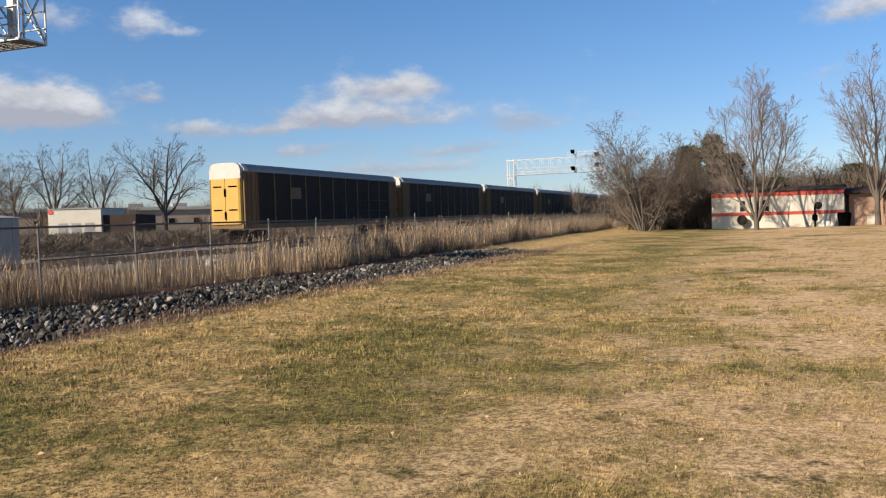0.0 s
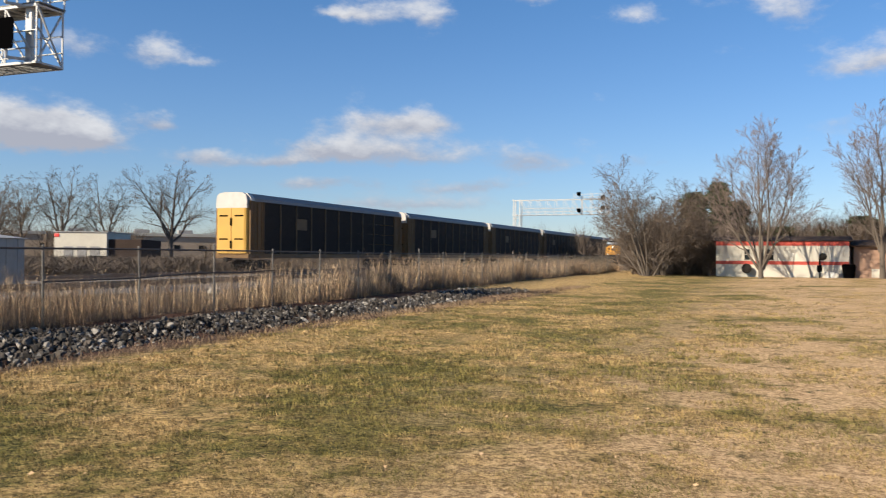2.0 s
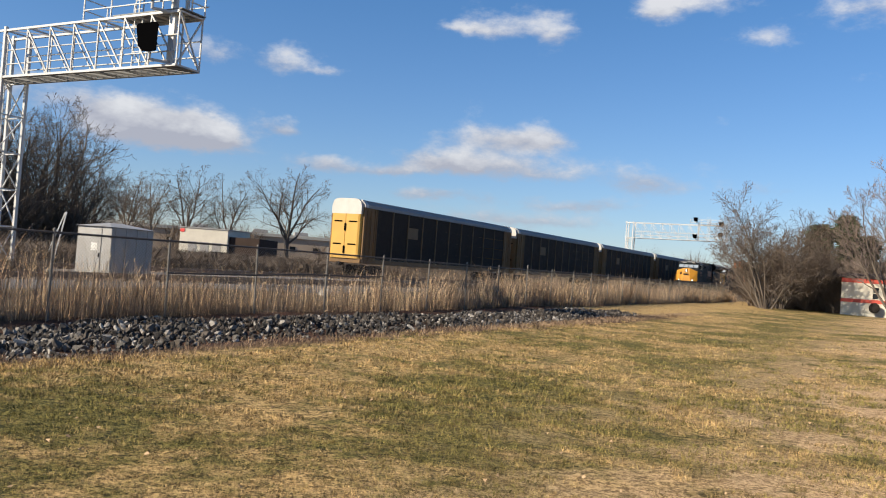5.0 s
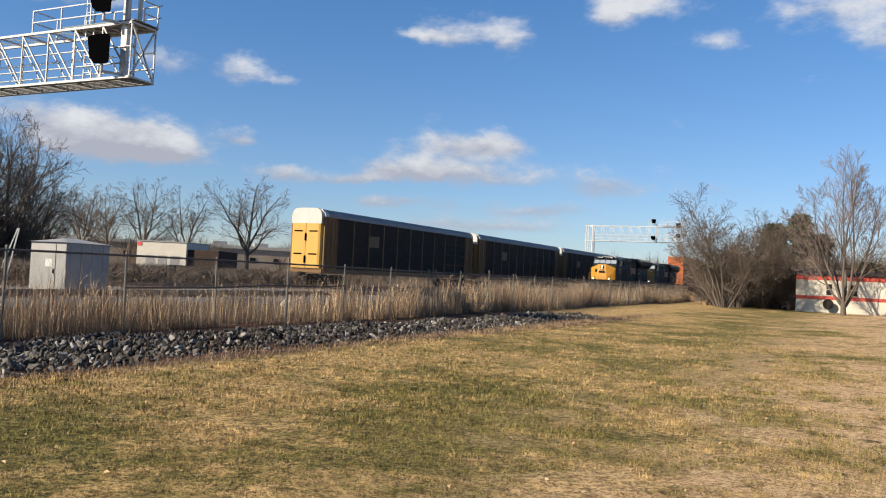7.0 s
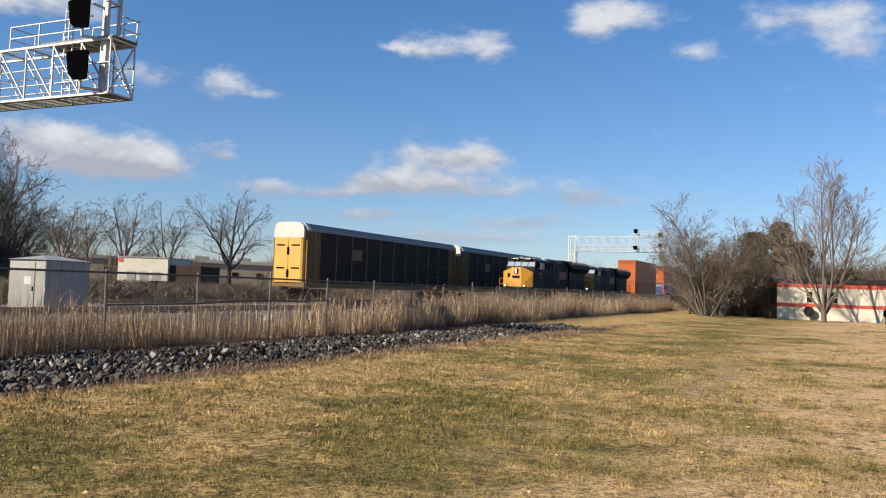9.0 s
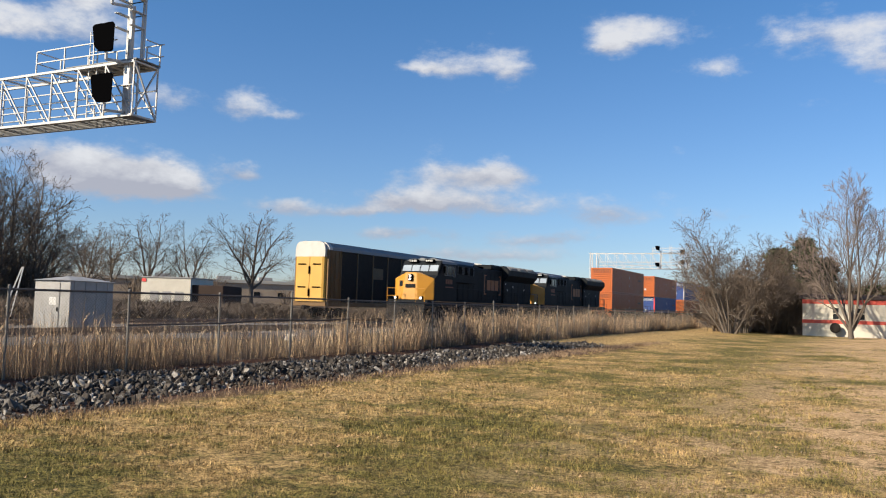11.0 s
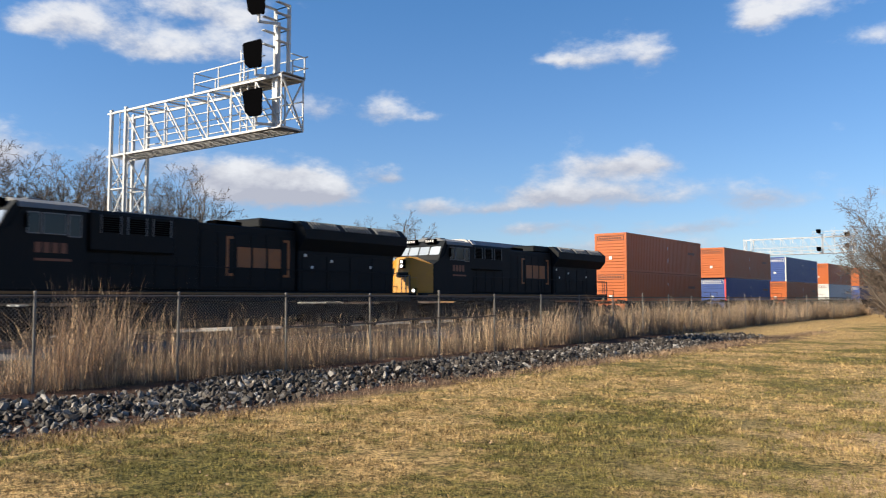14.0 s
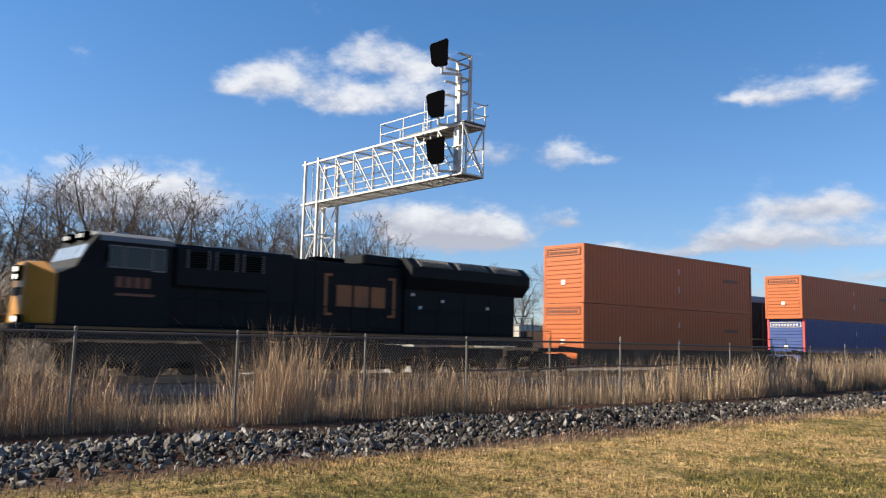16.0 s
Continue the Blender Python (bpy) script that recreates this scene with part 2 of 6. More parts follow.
M_BROWNLEAF = material("dry_oak_leaves", (0.28, 0.12, 0.04), 0.9, vary=0.3, random_tint=0.4, bump=0.0)
M_STRAW = material("dry_weed_stalks", (0.44, 0.30, 0.18), 0.95, vary=0.25, scale=2.5, fine=9.0, bump=0.0, random_tint=0.5, stain=(0.13, 0.08, 0.05), stain_amount=0.9)
M_SIDING = material("white_metal_siding", (0.50, 0.47, 0.40), 0.55, stain=(0.38, 0.34, 0.28), stain_amount=0.3)
M_REDSTRIPE = material("red_trim_paint", (0.42, 0.06, 0.04), 0.55)
M_SHINGLE = material("dark_shingles", (0.05, 0.036, 0.03), 0.95, spec=0.1, vary=0.3)
M_SCREENGLASS = material("sky_lit_windscreen", (0.32, 0.36, 0.39), 0.15, metal=0.35, bump=0.0, vary=0.05)
M_GLASS = material("dark_window_glass", (0.012, 0.015, 0.018), 0.1, bump=0.0, vary=0.05, spec=0.3)
M_EMBLEM = material("faded_orange_paint", (0.23, 0.082, 0.02), 0.6, stain=(0.1, 0.05, 0.03), stain_amount=0.6)
M_DULLMARK = material("dull_brown_mark", (0.14, 0.05, 0.025), 0.6)
M_TAN = material("tan_board_siding", (0.32, 0.20, 0.14), 0.8, stain=(0.3, 0.2, 0.14))
M_DECK = material("brown_deck_wood", (0.22, 0.125, 0.085), 0.85, random_tint=0.2)
M_CABINET = material("aluminium_housing", (0.29, 0.285, 0.28), 0.5, metal=0.2, stain=(0.2, 0.185, 0.17), stain_amount=0.6)
M_CONCRETE = material("concrete", (0.33, 0.31, 0.28), 0.9, bump=0.4)
M_TANBRICK = material("tan_masonry", (0.42, 0.33, 0.24), 0.9)
M_GREENBOX = material("green_plastic", (0.05, 0.28, 0.17), 0.5)
M_PVC = material("white_plastic_pipe", (0.52, 0.51, 0.48), 0.5)


def glow(name, colour, strength):
    m = bpy.data.materials.new(name)
    m.use_nodes = True
    b = m.node_tree.nodes["Principled BSDF"]
    b.inputs["Base Color"].default_value = (*colour, 1)
    b.inputs["Emission Color"].default_value = (*colour, 1)
    b.inputs["Emission Strength"].default_value = strength
    return m


M_HEADLIGHT = glow("headlight", (1.0, 0.93, 0.8), 1.3)


def ground_material():
    m = bpy.data.materials.new("winter_ground")
    m.use_nodes = True
    nt = m.node_tree
    b = nt.nodes["Principled BSDF"]
    b.inputs["Roughness"].default_value = 0.97
    b.inputs["Specular IOR Level"].default_value = 0.15
    tc = nt.nodes.new("ShaderNodeTexCoord")

    def nz(scale, detail=6.0, rough=0.6):
        n = nt.nodes.new("ShaderNodeTexNoise")
        n.inputs["Scale"].default_value, n.inputs["Detail"].default_value, n.inputs["Roughness"].default_value = scale, detail, rough
        nt.links.new(tc.outputs["Object"], n.inputs["Vector"])
        return n.outputs["Fac"]

    def rng(src, a, c, lo=0.0, hi=1.0):
        n = nt.nodes.new("ShaderNodeMapRange")
        n.interpolation_type = "SMOOTHSTEP"
        for k, v in (("From Min", a), ("From Max", c), ("To Min", lo), ("To Max", hi)):
            n.inputs[k].default_value = v
        nt.links.new(src, n.inputs["Value"])
        return n.outputs[0]

    def mix(f, a, c):
        n = nt.nodes.new("ShaderNodeMix")
        n.data_type = "RGBA"
        nt.links.new(f, n.inputs[0])
        for i, v in ((6, a), (7, c)):
            if isinstance(v, tuple):
                n.inputs[i].default_value = (*v, 1)
            else:
                nt.links.new(v, n.inputs[i])
        return n.outputs[2]

    def math2(op, a, c):
        n = nt.nodes.new("ShaderNodeMath")
        n.operation, n.use_clamp = op, False
        for i, v in enumerate((a, c)):
            if isinstance(v, (int, float)):
                n.inputs[i].default_value = v
            else:
                nt.links.new(v, n.inputs[i])
        return n.outputs[0]

    fine = nz(38.0, 5.0, 0.75)
    sep = nt.nodes.new("ShaderNodeSeparateXYZ")
    nt.links.new(tc.outputs["Object"], sep.inputs[0])
    # clump also darkens the colour in its hollows, as shade between tufts
    clump = math2("ADD", math2("MULTIPLY", fine, 0.5), math2("MULTIPLY", nz(13.0, 5.0, 0.75), 0.5))
    straw = mix(rng(clump, 0.42, 0.57), (0.08, 0.052, 0.02), (0.56, 0.38, 0.165))
    green = mix(rng(clump, 0.42, 0.58), (0.022, 0.025, 0.007), (0.20, 0.165, 0.048))
    patch = math2("ADD", nz(0.33, 8.0, 0.68), math2("MULTIPLY", nz(2.3, 6.0, 0.75), 0.5))
    patch = math2("SUBTRACT", patch, 0.066)
    band = math2("MULTIPLY", math2("MULTIPLY", rng(sep.outputs[0], -9.0, -3.0), rng(sep.outputs[0], 5.0, -1.0)), 0.075)
    patch = math2("ADD", patch, band)
    lawn = mix(rng(patch, 0.62, 0.81), straw, green)
    soil = mix(rng(clump, 0.43, 0.57), (0.24, 0.15, 0.075), (0.66, 0.46, 0.26))
    soil = mix(rng(nz(1.5, 8.0, 0.72), 0.54, 0.63), soil, mix(rng(clump, 0.42, 0.58), (0.03, 0.03, 0.01), (0.17, 0.125, 0.045)))
    bare = math2("MULTIPLY", rng(nz(0.24, 7.0, 0.6), 0.40, 0.50), rng(sep.outputs[0], -5.0, 0.5))
    lawn = mix(bare, lawn, soil)
    worn = rng(nz(1.1, 9.0, 0.78), 0.53, 0.63)
    lawn = mix(math2("MULTIPLY", worn, 0.6), lawn, mix(rng(clump, 0.4, 0.6), (0.06, 0.042, 0.016), (0.20, 0.14, 0.05)))
    edge = math2("ADD", sep.outputs[0], math2("MULTIPLY", nz(0.7, 6.0, 0.6), 2.6))
    # red-brown soil, darkened for the weeds' shade along the fence and the stones' gaps
    red = mix(rng(fine, 0.3, 0.7), (0.03, 0.016, 0.012), (0.10, 0.045, 0.03))
    shaded_earth = mix(rng(nz(1.6), 0.4, 0.6), red, (0.085, 0.052, 0.033))
    weedy = mix(rng(nz(0.5, 8.0, 0.7), 0.4, 0.62), (0.075, 0.052, 0.032), (0.17, 0.12, 0.07))
    far_side = mix(rng(sep.outputs[0], -15.6, -14.7), weedy, shaded_earth)
    far_side = mix(rng(sep.outputs[1], 37.0, 42.0), far_side, mix(rng(sep.outputs[0], -16.5, -14.5), weedy, straw))
    edge = math2("SUBTRACT", edge, math2("MULTIPLY", math2("MULTIPLY", rng(sep.outputs[1], 12.0, 24.0), rng(sep.outputs[1], 45.0, 36.0)), 1.1))
    col = mix(rng(edge, -9.1, -7.9), far_side, lawn)
    nt.links.new(col, b.inputs["Base Color"])
    bp = nt.nodes.new("ShaderNodeBump")
    bp.inputs["Strength"].default_value, bp.inputs["Distance"].default_value = 0.9, 0.05
    nt.links.new(clump, bp.inputs["Height"])
    nt.links.new(bp.outputs[0], b.inputs["Normal"])
    return m


def blade_material():
    """Lawn blades: straw with green patches that follow the ground's."""
    m = bpy.data.materials.new("winter_lawn_blades")
    m.use_nodes = True
    nt = m.node_tree
    b = nt.nodes["Principled BSDF"]
    b.inputs["Roughness"].default_value = 0.85
    b.inputs["Specular IOR Level"].default_value = 0.2
    tc = nt.nodes.new("ShaderNodeTexCoord")
    a = nt.nodes.new("ShaderNodeTexNoise")
    a.inputs["Scale"].default_value, a.inputs["Detail"].default_value, a.inputs["Roughness"].default_value = 0.33, 8.0, 0.68
    c = nt.nodes.new("ShaderNodeTexNoise")
    c.inputs["Scale"].default_value, c.inputs["Detail"].default_value, c.inputs["Roughness"].default_value = 2.3, 5.0, 0.7
    geo = nt.nodes.new("ShaderNodeNewGeometry")
    s1 = nt.nodes.new("ShaderNodeMath")
    s1.operation = "MULTIPLY_ADD"
    s1.inputs[1].default_value = 0.5
    s2 = nt.nodes.new("ShaderNodeMath")
    s2.operation = "MULTIPLY_ADD"
    s2.inputs[1].default_value = 0.16
    for n in (a, c):
        nt.links.new(tc.outputs["Object"], n.inputs["Vector"])
    nt.links.new(c.outputs["Fac"], s1.inputs[0])
    nt.links.new(a.outputs["Fac"], s1.inputs[2])
    nt.links.new(geo.outputs["Random Per Island"], s2.inputs[0])
    sep = nt.nodes.new("ShaderNodeSeparateXYZ")
    nt.links.new(tc.outputs["Object"], sep.inputs[0])
    bands = []
    for lo, hi in ((-9.0, -3.0), (5.0, -1.0)):
        n = nt.nodes.new("ShaderNodeMapRange")
        n.interpolation_type = "SMOOTHSTEP"
        n.inputs["From Min"].default_value, n.inputs["From Max"].default_value = lo, hi
        nt.links.new(sep.outputs[0], n.inputs["Value"])
        bands.append(n.outputs[0])
    s3 = nt.nodes.new("ShaderNodeMath")
    s3.operation = "MULTIPLY"
    s4 = nt.nodes.new("ShaderNodeMath")
    s4.operation = "MULTIPLY_ADD"
    s4.inputs[1].default_value = 0.075
    nt.links.new(bands[0], s3.inputs[0])
    nt.links.new(bands[1], s3.inputs[1])
    nt.links.new(s3.outputs[0], s4.inputs[0])
    nt.links.new(s1.outputs[0], s4.inputs[2])
    nt.links.new(s4.outputs[0], s2.inputs[2])
    mr = nt.nodes.new("ShaderNodeMapRange")
    mr.inputs["From Min"].default_value, mr.inputs["From Max"].default_value = 0.79, 0.965
    nt.links.new(s2.outputs[0], mr.inputs["Value"])
    straw = nt.nodes.new("ShaderNodeValToRGB")
    straw.color_ramp.elements[0].color, straw.color_ramp.elements[1].color = (0.085, 0.053, 0.02, 1), (0.66, 0.455, 0.21, 1)
    green = nt.nodes.new("ShaderNodeValToRGB")
    green.color_ramp.elements[0].color, green.color_ramp.elements[1].color = (0.025, 0.030, 0.007, 1), (0.27, 0.22, 0.066, 1)
    tuft = nt.nodes.new("ShaderNodeTexNoise")
    tuft.inputs["Scale"].default_value, tuft.inputs["Detail"].default_value, tuft.inputs["Roughness"].default_value = 4.0, 7.0, 0.85
    nt.links.new(tc.outputs["Object"], tuft.inputs["Vector"])
    spread = nt.nodes.new("ShaderNodeMath")
    spread.operation = "MULTIPLY_ADD"
    spread.inputs[1].default_value, spread.inputs[2].default_value = 4.6, -2.08
    nt.links.new(tuft.outputs["Fac"], spread.inputs[0])
    both = nt.nodes.new("ShaderNodeMath")
    both.operation, both.use_clamp = "MULTIPLY_ADD", True
    both.inputs[1].default_value = 0.5
    nt.links.new(geo.outputs["Random Per Island"], both.inputs[0])
    nt.links.new(spread.outputs[0], both.inputs[2])
    for r in (straw, green):
        nt.links.new(both.outputs[0], r.inputs[0])
    mx = nt.nodes.new("ShaderNodeMix")
    mx.data_type = "RGBA"
    nt.links.new(mr.outputs[0], mx.inputs[0])
    nt.links.new(straw.outputs[0], mx.inputs[6])
    nt.links.new(green.outputs[0], mx.inputs[7])
    nt.links.new(mx.outputs[2], b.inputs["Base Color"])
    return m


# ---------- mesh helpers ----------
def thing(name, m, label, category, group="", kind=""):
    ob = new(name)
    ob.empty_display_size = 0.2
    ob.matrix_basis = m
    return tagged(ob, label, category, group, kind)


def finish(name, bm, mat, parent=None, label="", smooth=False):
    me = bpy.data.meshes.new(name)
    bmesh.ops.recalc_face_normals(bm, faces=bm.faces)
    bm.to_mesh(me)
    bm.free()
    me.materials.append(mat)
    if smooth:
        me.shade_smooth()
    ob = new(name, me)
    if parent:
        ob.parent = parent
    return tagged(ob, label)


part = finish


def raw(name, verts, faces, mat, parent=None, label=""):
    me = bpy.data.meshes.new(name)
    me.from_pydata(verts, [], faces)
    me.materials.append(mat)
    ob = new(name, me)
    if parent:
        ob.parent = parent
    return tagged(ob, label)


def box(bm, x0, y0, z0, x1, y1, z1, bevel=0.0):
    r = bmesh.ops.create_cube(bm, size=1.0)
    for v in r["verts"]:
        v.co = Vector(((x0 + x1) / 2 + v.co.x * (x1 - x0), (y0 + y1) / 2 + v.co.y * (y1 - y0), (z0 + z1) / 2 + v.co.z * (z1 - z0)))
    if bevel:
        es = list({e for v in r["verts"] for e in v.link_edges})
        bmesh.ops.bevel(bm, geom=es, offset=bevel, segments=1, affect="EDGES")
    return bm


def bar(bm, p, q, r, n=6, r2=None):
    """A round bar from p to q."""
    p, q = Vector(p), Vector(q)
    d = q - p
    m = Matrix.Translation((p + q) / 2) @ d.to_track_quat("Z", "Y").to_matrix().to_4x4()
    bmesh.ops.create_cone(bm, cap_ends=True, segments=n, radius1=r, radius2=r if r2 is None else r2, depth=d.length, matrix=m)
    return bm


def beam(bm, p, q, w, h=None):
    """A square bar from p to q."""
    p, q = Vector(p), Vector(q)
    d = q - p
    m = Matrix.Translation((p + q) / 2) @ d.to_track_quat("Z", "Y").to_matrix().to_4x4() @ Matrix.Diagonal((w, h or w, d.length, 1))
    bmesh.ops.create_cube(bm, size=1.0, matrix=m)
    return bm


def extrude_y(bm, profile, y0, y1):
    """A closed outline in x, z drawn from y0 to y1."""
    a = [bm.verts.new((x, y0, z)) for x, z in profile]
    c = [bm.verts.new((x, y1, z)) for x, z in profile]
    n = len(profile)
    bm.faces.new(a)
    bm.faces.new(c[::-1])
    for i in range(n):
        j = (i + 1) % n
        bm.faces.new((a[i], a[j], c[j], c[i]))
    return bm


def extrude_x(bm, profile, x0, x1):
    """A closed outline in y, z drawn from x0 to x1."""
    a = [bm.verts.new((x0, y, z)) for y, z in profile]
    c = [bm.verts.new((x1, y, z)) for y, z in profile]
    n = len(profile)
    bm.faces.new(a)
    bm.faces.new(c[::-1])
    for i in range(n):
        j = (i + 1) % n
        bm.faces.new((a[i], a[j], c[j], c[i]))
    return bm


def B(name, parent, mat, x0, y0, z0, x1, y1, z1, bevel=0.0, label=""):
    return part(name, box(bmesh.new(), x0, y0, z0, x1, y1, z1, bevel), mat, parent, label)


# ---------- the land ----------
T1X, T2X, RAILZ = -26.9, -36.35, 0.36     # the two tracks' middles, and the rail tops' height over the grade
FENCE_X = -14.8


def land(x, y):
    """Height of the ground, for numbers or arrays."""
    x, y = np.asarray(x, float), np.asarray(y, float)
    z = GRADE * np.clip(y, -80.0, 380.0)
    near = (np.hypot(x, y) < 400) * 0.03
    z = z + near * (np.sin(x * 0.41 + 0.7 * np.sin(y * 0.23)) + np.sin(y * 0.37 + 0.9 * np.sin(x * 0.31)))
    k = np.sin(math.pi * np.clip((x + 15.5) / 6.5, 0, 1)) * np.clip((60 - y) / 20, 0, 1)      # swale under the stones
    return z - 0.12 * k


def build_ground():
    xs = [-3500, -1500, -700, -350, -200, -140, -100, -80, -65, -55] + [-50 + 1.25 * i for i in range(57)] + [22, 26, 32, 40, 55, 80, 120, 200, 400, 900, 2000, 3500]
    ys = [-3500, -1500, -600, -250, -120, -70, -40, -25, -15] + [-8 + 1.25 * i for i in range(80)] + [95, 105, 120, 140, 170, 200, 260, 350, 500, 900, 1800, 3500]
    vs = [(x, y, float(land(x, y))) for y in ys for x in xs]
    n = len(xs)
    fs = [(j * n + i, j * n + i + 1, (j + 1) * n + i + 1, (j + 1) * n + i) for j in range(len(ys) - 1) for i in range(n - 1)]
    ob = raw("ground", vs, fs, ground_material())
    ob.data.shade_smooth()
    tagged(ob, "winter lawn of straw-coloured grass with green patches and bare soil", "ground", kind="structure")


build_ground()


def build_trackbed():
    """Ballast under both tracks, with sloping shoulders."""
    prof = [(-40.2, -0.25), (-38.6, 0.14), (-34.2, 0.14), (-32.8, -0.02), (-30.6, -0.02), (-29.2, 0.14), (-24.7, 0.14), (-22.6, -0.1), (-21.5, -0.35)]
    ys = [-80 + 4 * i for i in range(116)]
    vs, fs = [], []
    for y in ys:
        for x, z in prof:
            vs.append((x + 0.12 * noise.noise(Vector((x, y * 0.3, 5))), y, z + gz(y) + 0.03 * noise.noise(Vector((x, y * 0.5, 9)))))
    n = len(prof)
    fs = [(j * n + i, j * n + i + 1, (j + 1) * n + i + 1, (j + 1) * n + i) for j in range(len(ys) - 1) for i in range(n - 1)]
    tagged(raw("trackbed", vs, fs, M_BALLAST), "grey crushed-stone ballast under the two railway tracks", "ballast", kind="structure")


build_trackbed()


def build_track(cx):
    tr = thing("railway_track", pose(cx, 0, 0, LEAN), "steel railway track on wooden ties in grey ballast", "railway track", "railway tracks", "structure")
    for s in (-0.75, 0.75):
        bm = bmesh.new()
        extrude_y(bm, [(s - 0.07, RAILZ - 0.17), (s + 0.07, RAILZ - 0.17), (s + 0.07, RAILZ - 0.155), (s + 0.012, RAILZ - 0.14), (s + 0.012, RAILZ - 0.04),
                       (s + 0.036, RAILZ - 0.03), (s + 0.036, RAILZ - 0.004), (s - 0.036, RAILZ - 0.004), (s - 0.036, RAILZ - 0.03), (s - 0.012, RAILZ - 0.04), (s - 0.012, RAILZ - 0.14), (s - 0.07, RAILZ - 0.155)], -75, 378)
        part("rail", bm, M_RAIL, tr)
        B("rail_head", tr, M_RAILTOP, s - 0.03, -75, RAILZ - 0.004, s + 0.03, 378, RAILZ)
    me = None
    for i in range(150):
        y = 4 + i * 0.6
        if me is None:
            o = B("tie", tr, M_TIE, -1.3, -0.115, RAILZ - 0.35, 1.3, 0.115, RAILZ - 0.172, 0.012)
            me = o.data
        else:
            o = new("tie", me)
            o.parent = tr
        o.location = (0.03 * math.sin(i * 7.1), y, 0)
    return tr


build_track(T1X)
build_track(T2X)


# ---------- chain-link fence ----------
def build_fence():
    f = thing("chain_link_fence", pose(FENCE_X, 0, 0, LEAN), "weathered galvanised chain-link fence with a bent mid rail", "fence")
    top = 1.74
    y0, y1 = -4.35, 87.15
    pb = bmesh.new()
    bar(pb, (0, 0, -0.25), (0, 0, top + 0.02), 0.027, 8)
    bmesh.ops.create_uvsphere(pb, u_segments=8, v_segments=5, radius=0.034, matrix=Matrix.Translation((0, 0, top + 0.03)))
    first = part("post", pb, M_FENCE, f)
    i = 0
    y = y0
    ys = []
    while y < y1:
        ys.append(y)
        y += 3.05
    for i, y in enumerate(ys):
        o = first if i == 0 else new("post", first.data)
        o.parent = f
        tall = 1.06 if i % 5 == 3 and i > 3 else 1.0
        o.location, o.scale = (0, y, 0), (1.12 if tall > 1 else 1.0, 1.12 if tall > 1 else 1.0, tall)
        o.rotation_euler = (radians(0.6 * math.sin(i * 3.7)), radians(0.9 * math.sin(i * 5.1)), 0)
    for a, c in zip(ys, ys[1:]):
        sag = 0.012 * math.sin(a * 2.3)
        tb = bar(bmesh.new(), (0.0, a, top - 0.03 + sag), (0.0, c, top - 0.03 + 0.012 * math.sin(c * 2.3)), 0.024, 6)
        part("top_rail", tb, M_FENCERAIL, f)
    mb = bmesh.new()
    bent = [(13.9, 0.98), (16.95, 1.0), (19.0, 1.08), (20.05, 1.08), (21.6, 1.06), (23.1, 1.1)]
    for (a, za), (c, zc) in zip(bent, bent[1:]):
        bar(mb, (0.035, a, za), (0.035, c, zc), 0.021, 6)
    part("mid_rail", mb, M_FENCERAIL, f, "bent loose steel rail")
    # woven wire: two sets of slanting wires, one before the other
    vs, fs = [], []
    pitch, h, w = 0.078, top - 0.06, 0.0024
    run = h
    k = 0
    y = ys[0] - run
    while y < ys[-1]:
        for s, x in ((1, 0.034), (-1, 0.038)):
            ya, za, yb, zb = (y, 0.02, y + run, 0.02 + h) if s > 0 else (y + run, 0.02, y, 0.02 + h)
            if min(ya, yb) < ys[0] or max(ya, yb) > ys[-1]:
                continue
            b0 = len(vs)
            for yy, zz in ((ya, za), (yb, zb)):
                vs += [(x - w, yy, zz), (x + w, yy, zz), (x, yy - 1.6 * w, zz), (x, yy + 1.6 * w, zz)]
            fs += [(b0, b0 + 2, b0 + 6, b0 + 4), (b0 + 2, b0 + 1, b0 + 5, b0 + 6), (b0 + 1, b0 + 3, b0 + 7, b0 + 5), (b0 + 3, b0, b0 + 4, b0 + 7)]
        y += pitch
    tagged(raw("wire_mesh", vs, fs, M_FENCE, f), kind="stuff")


build_fence()


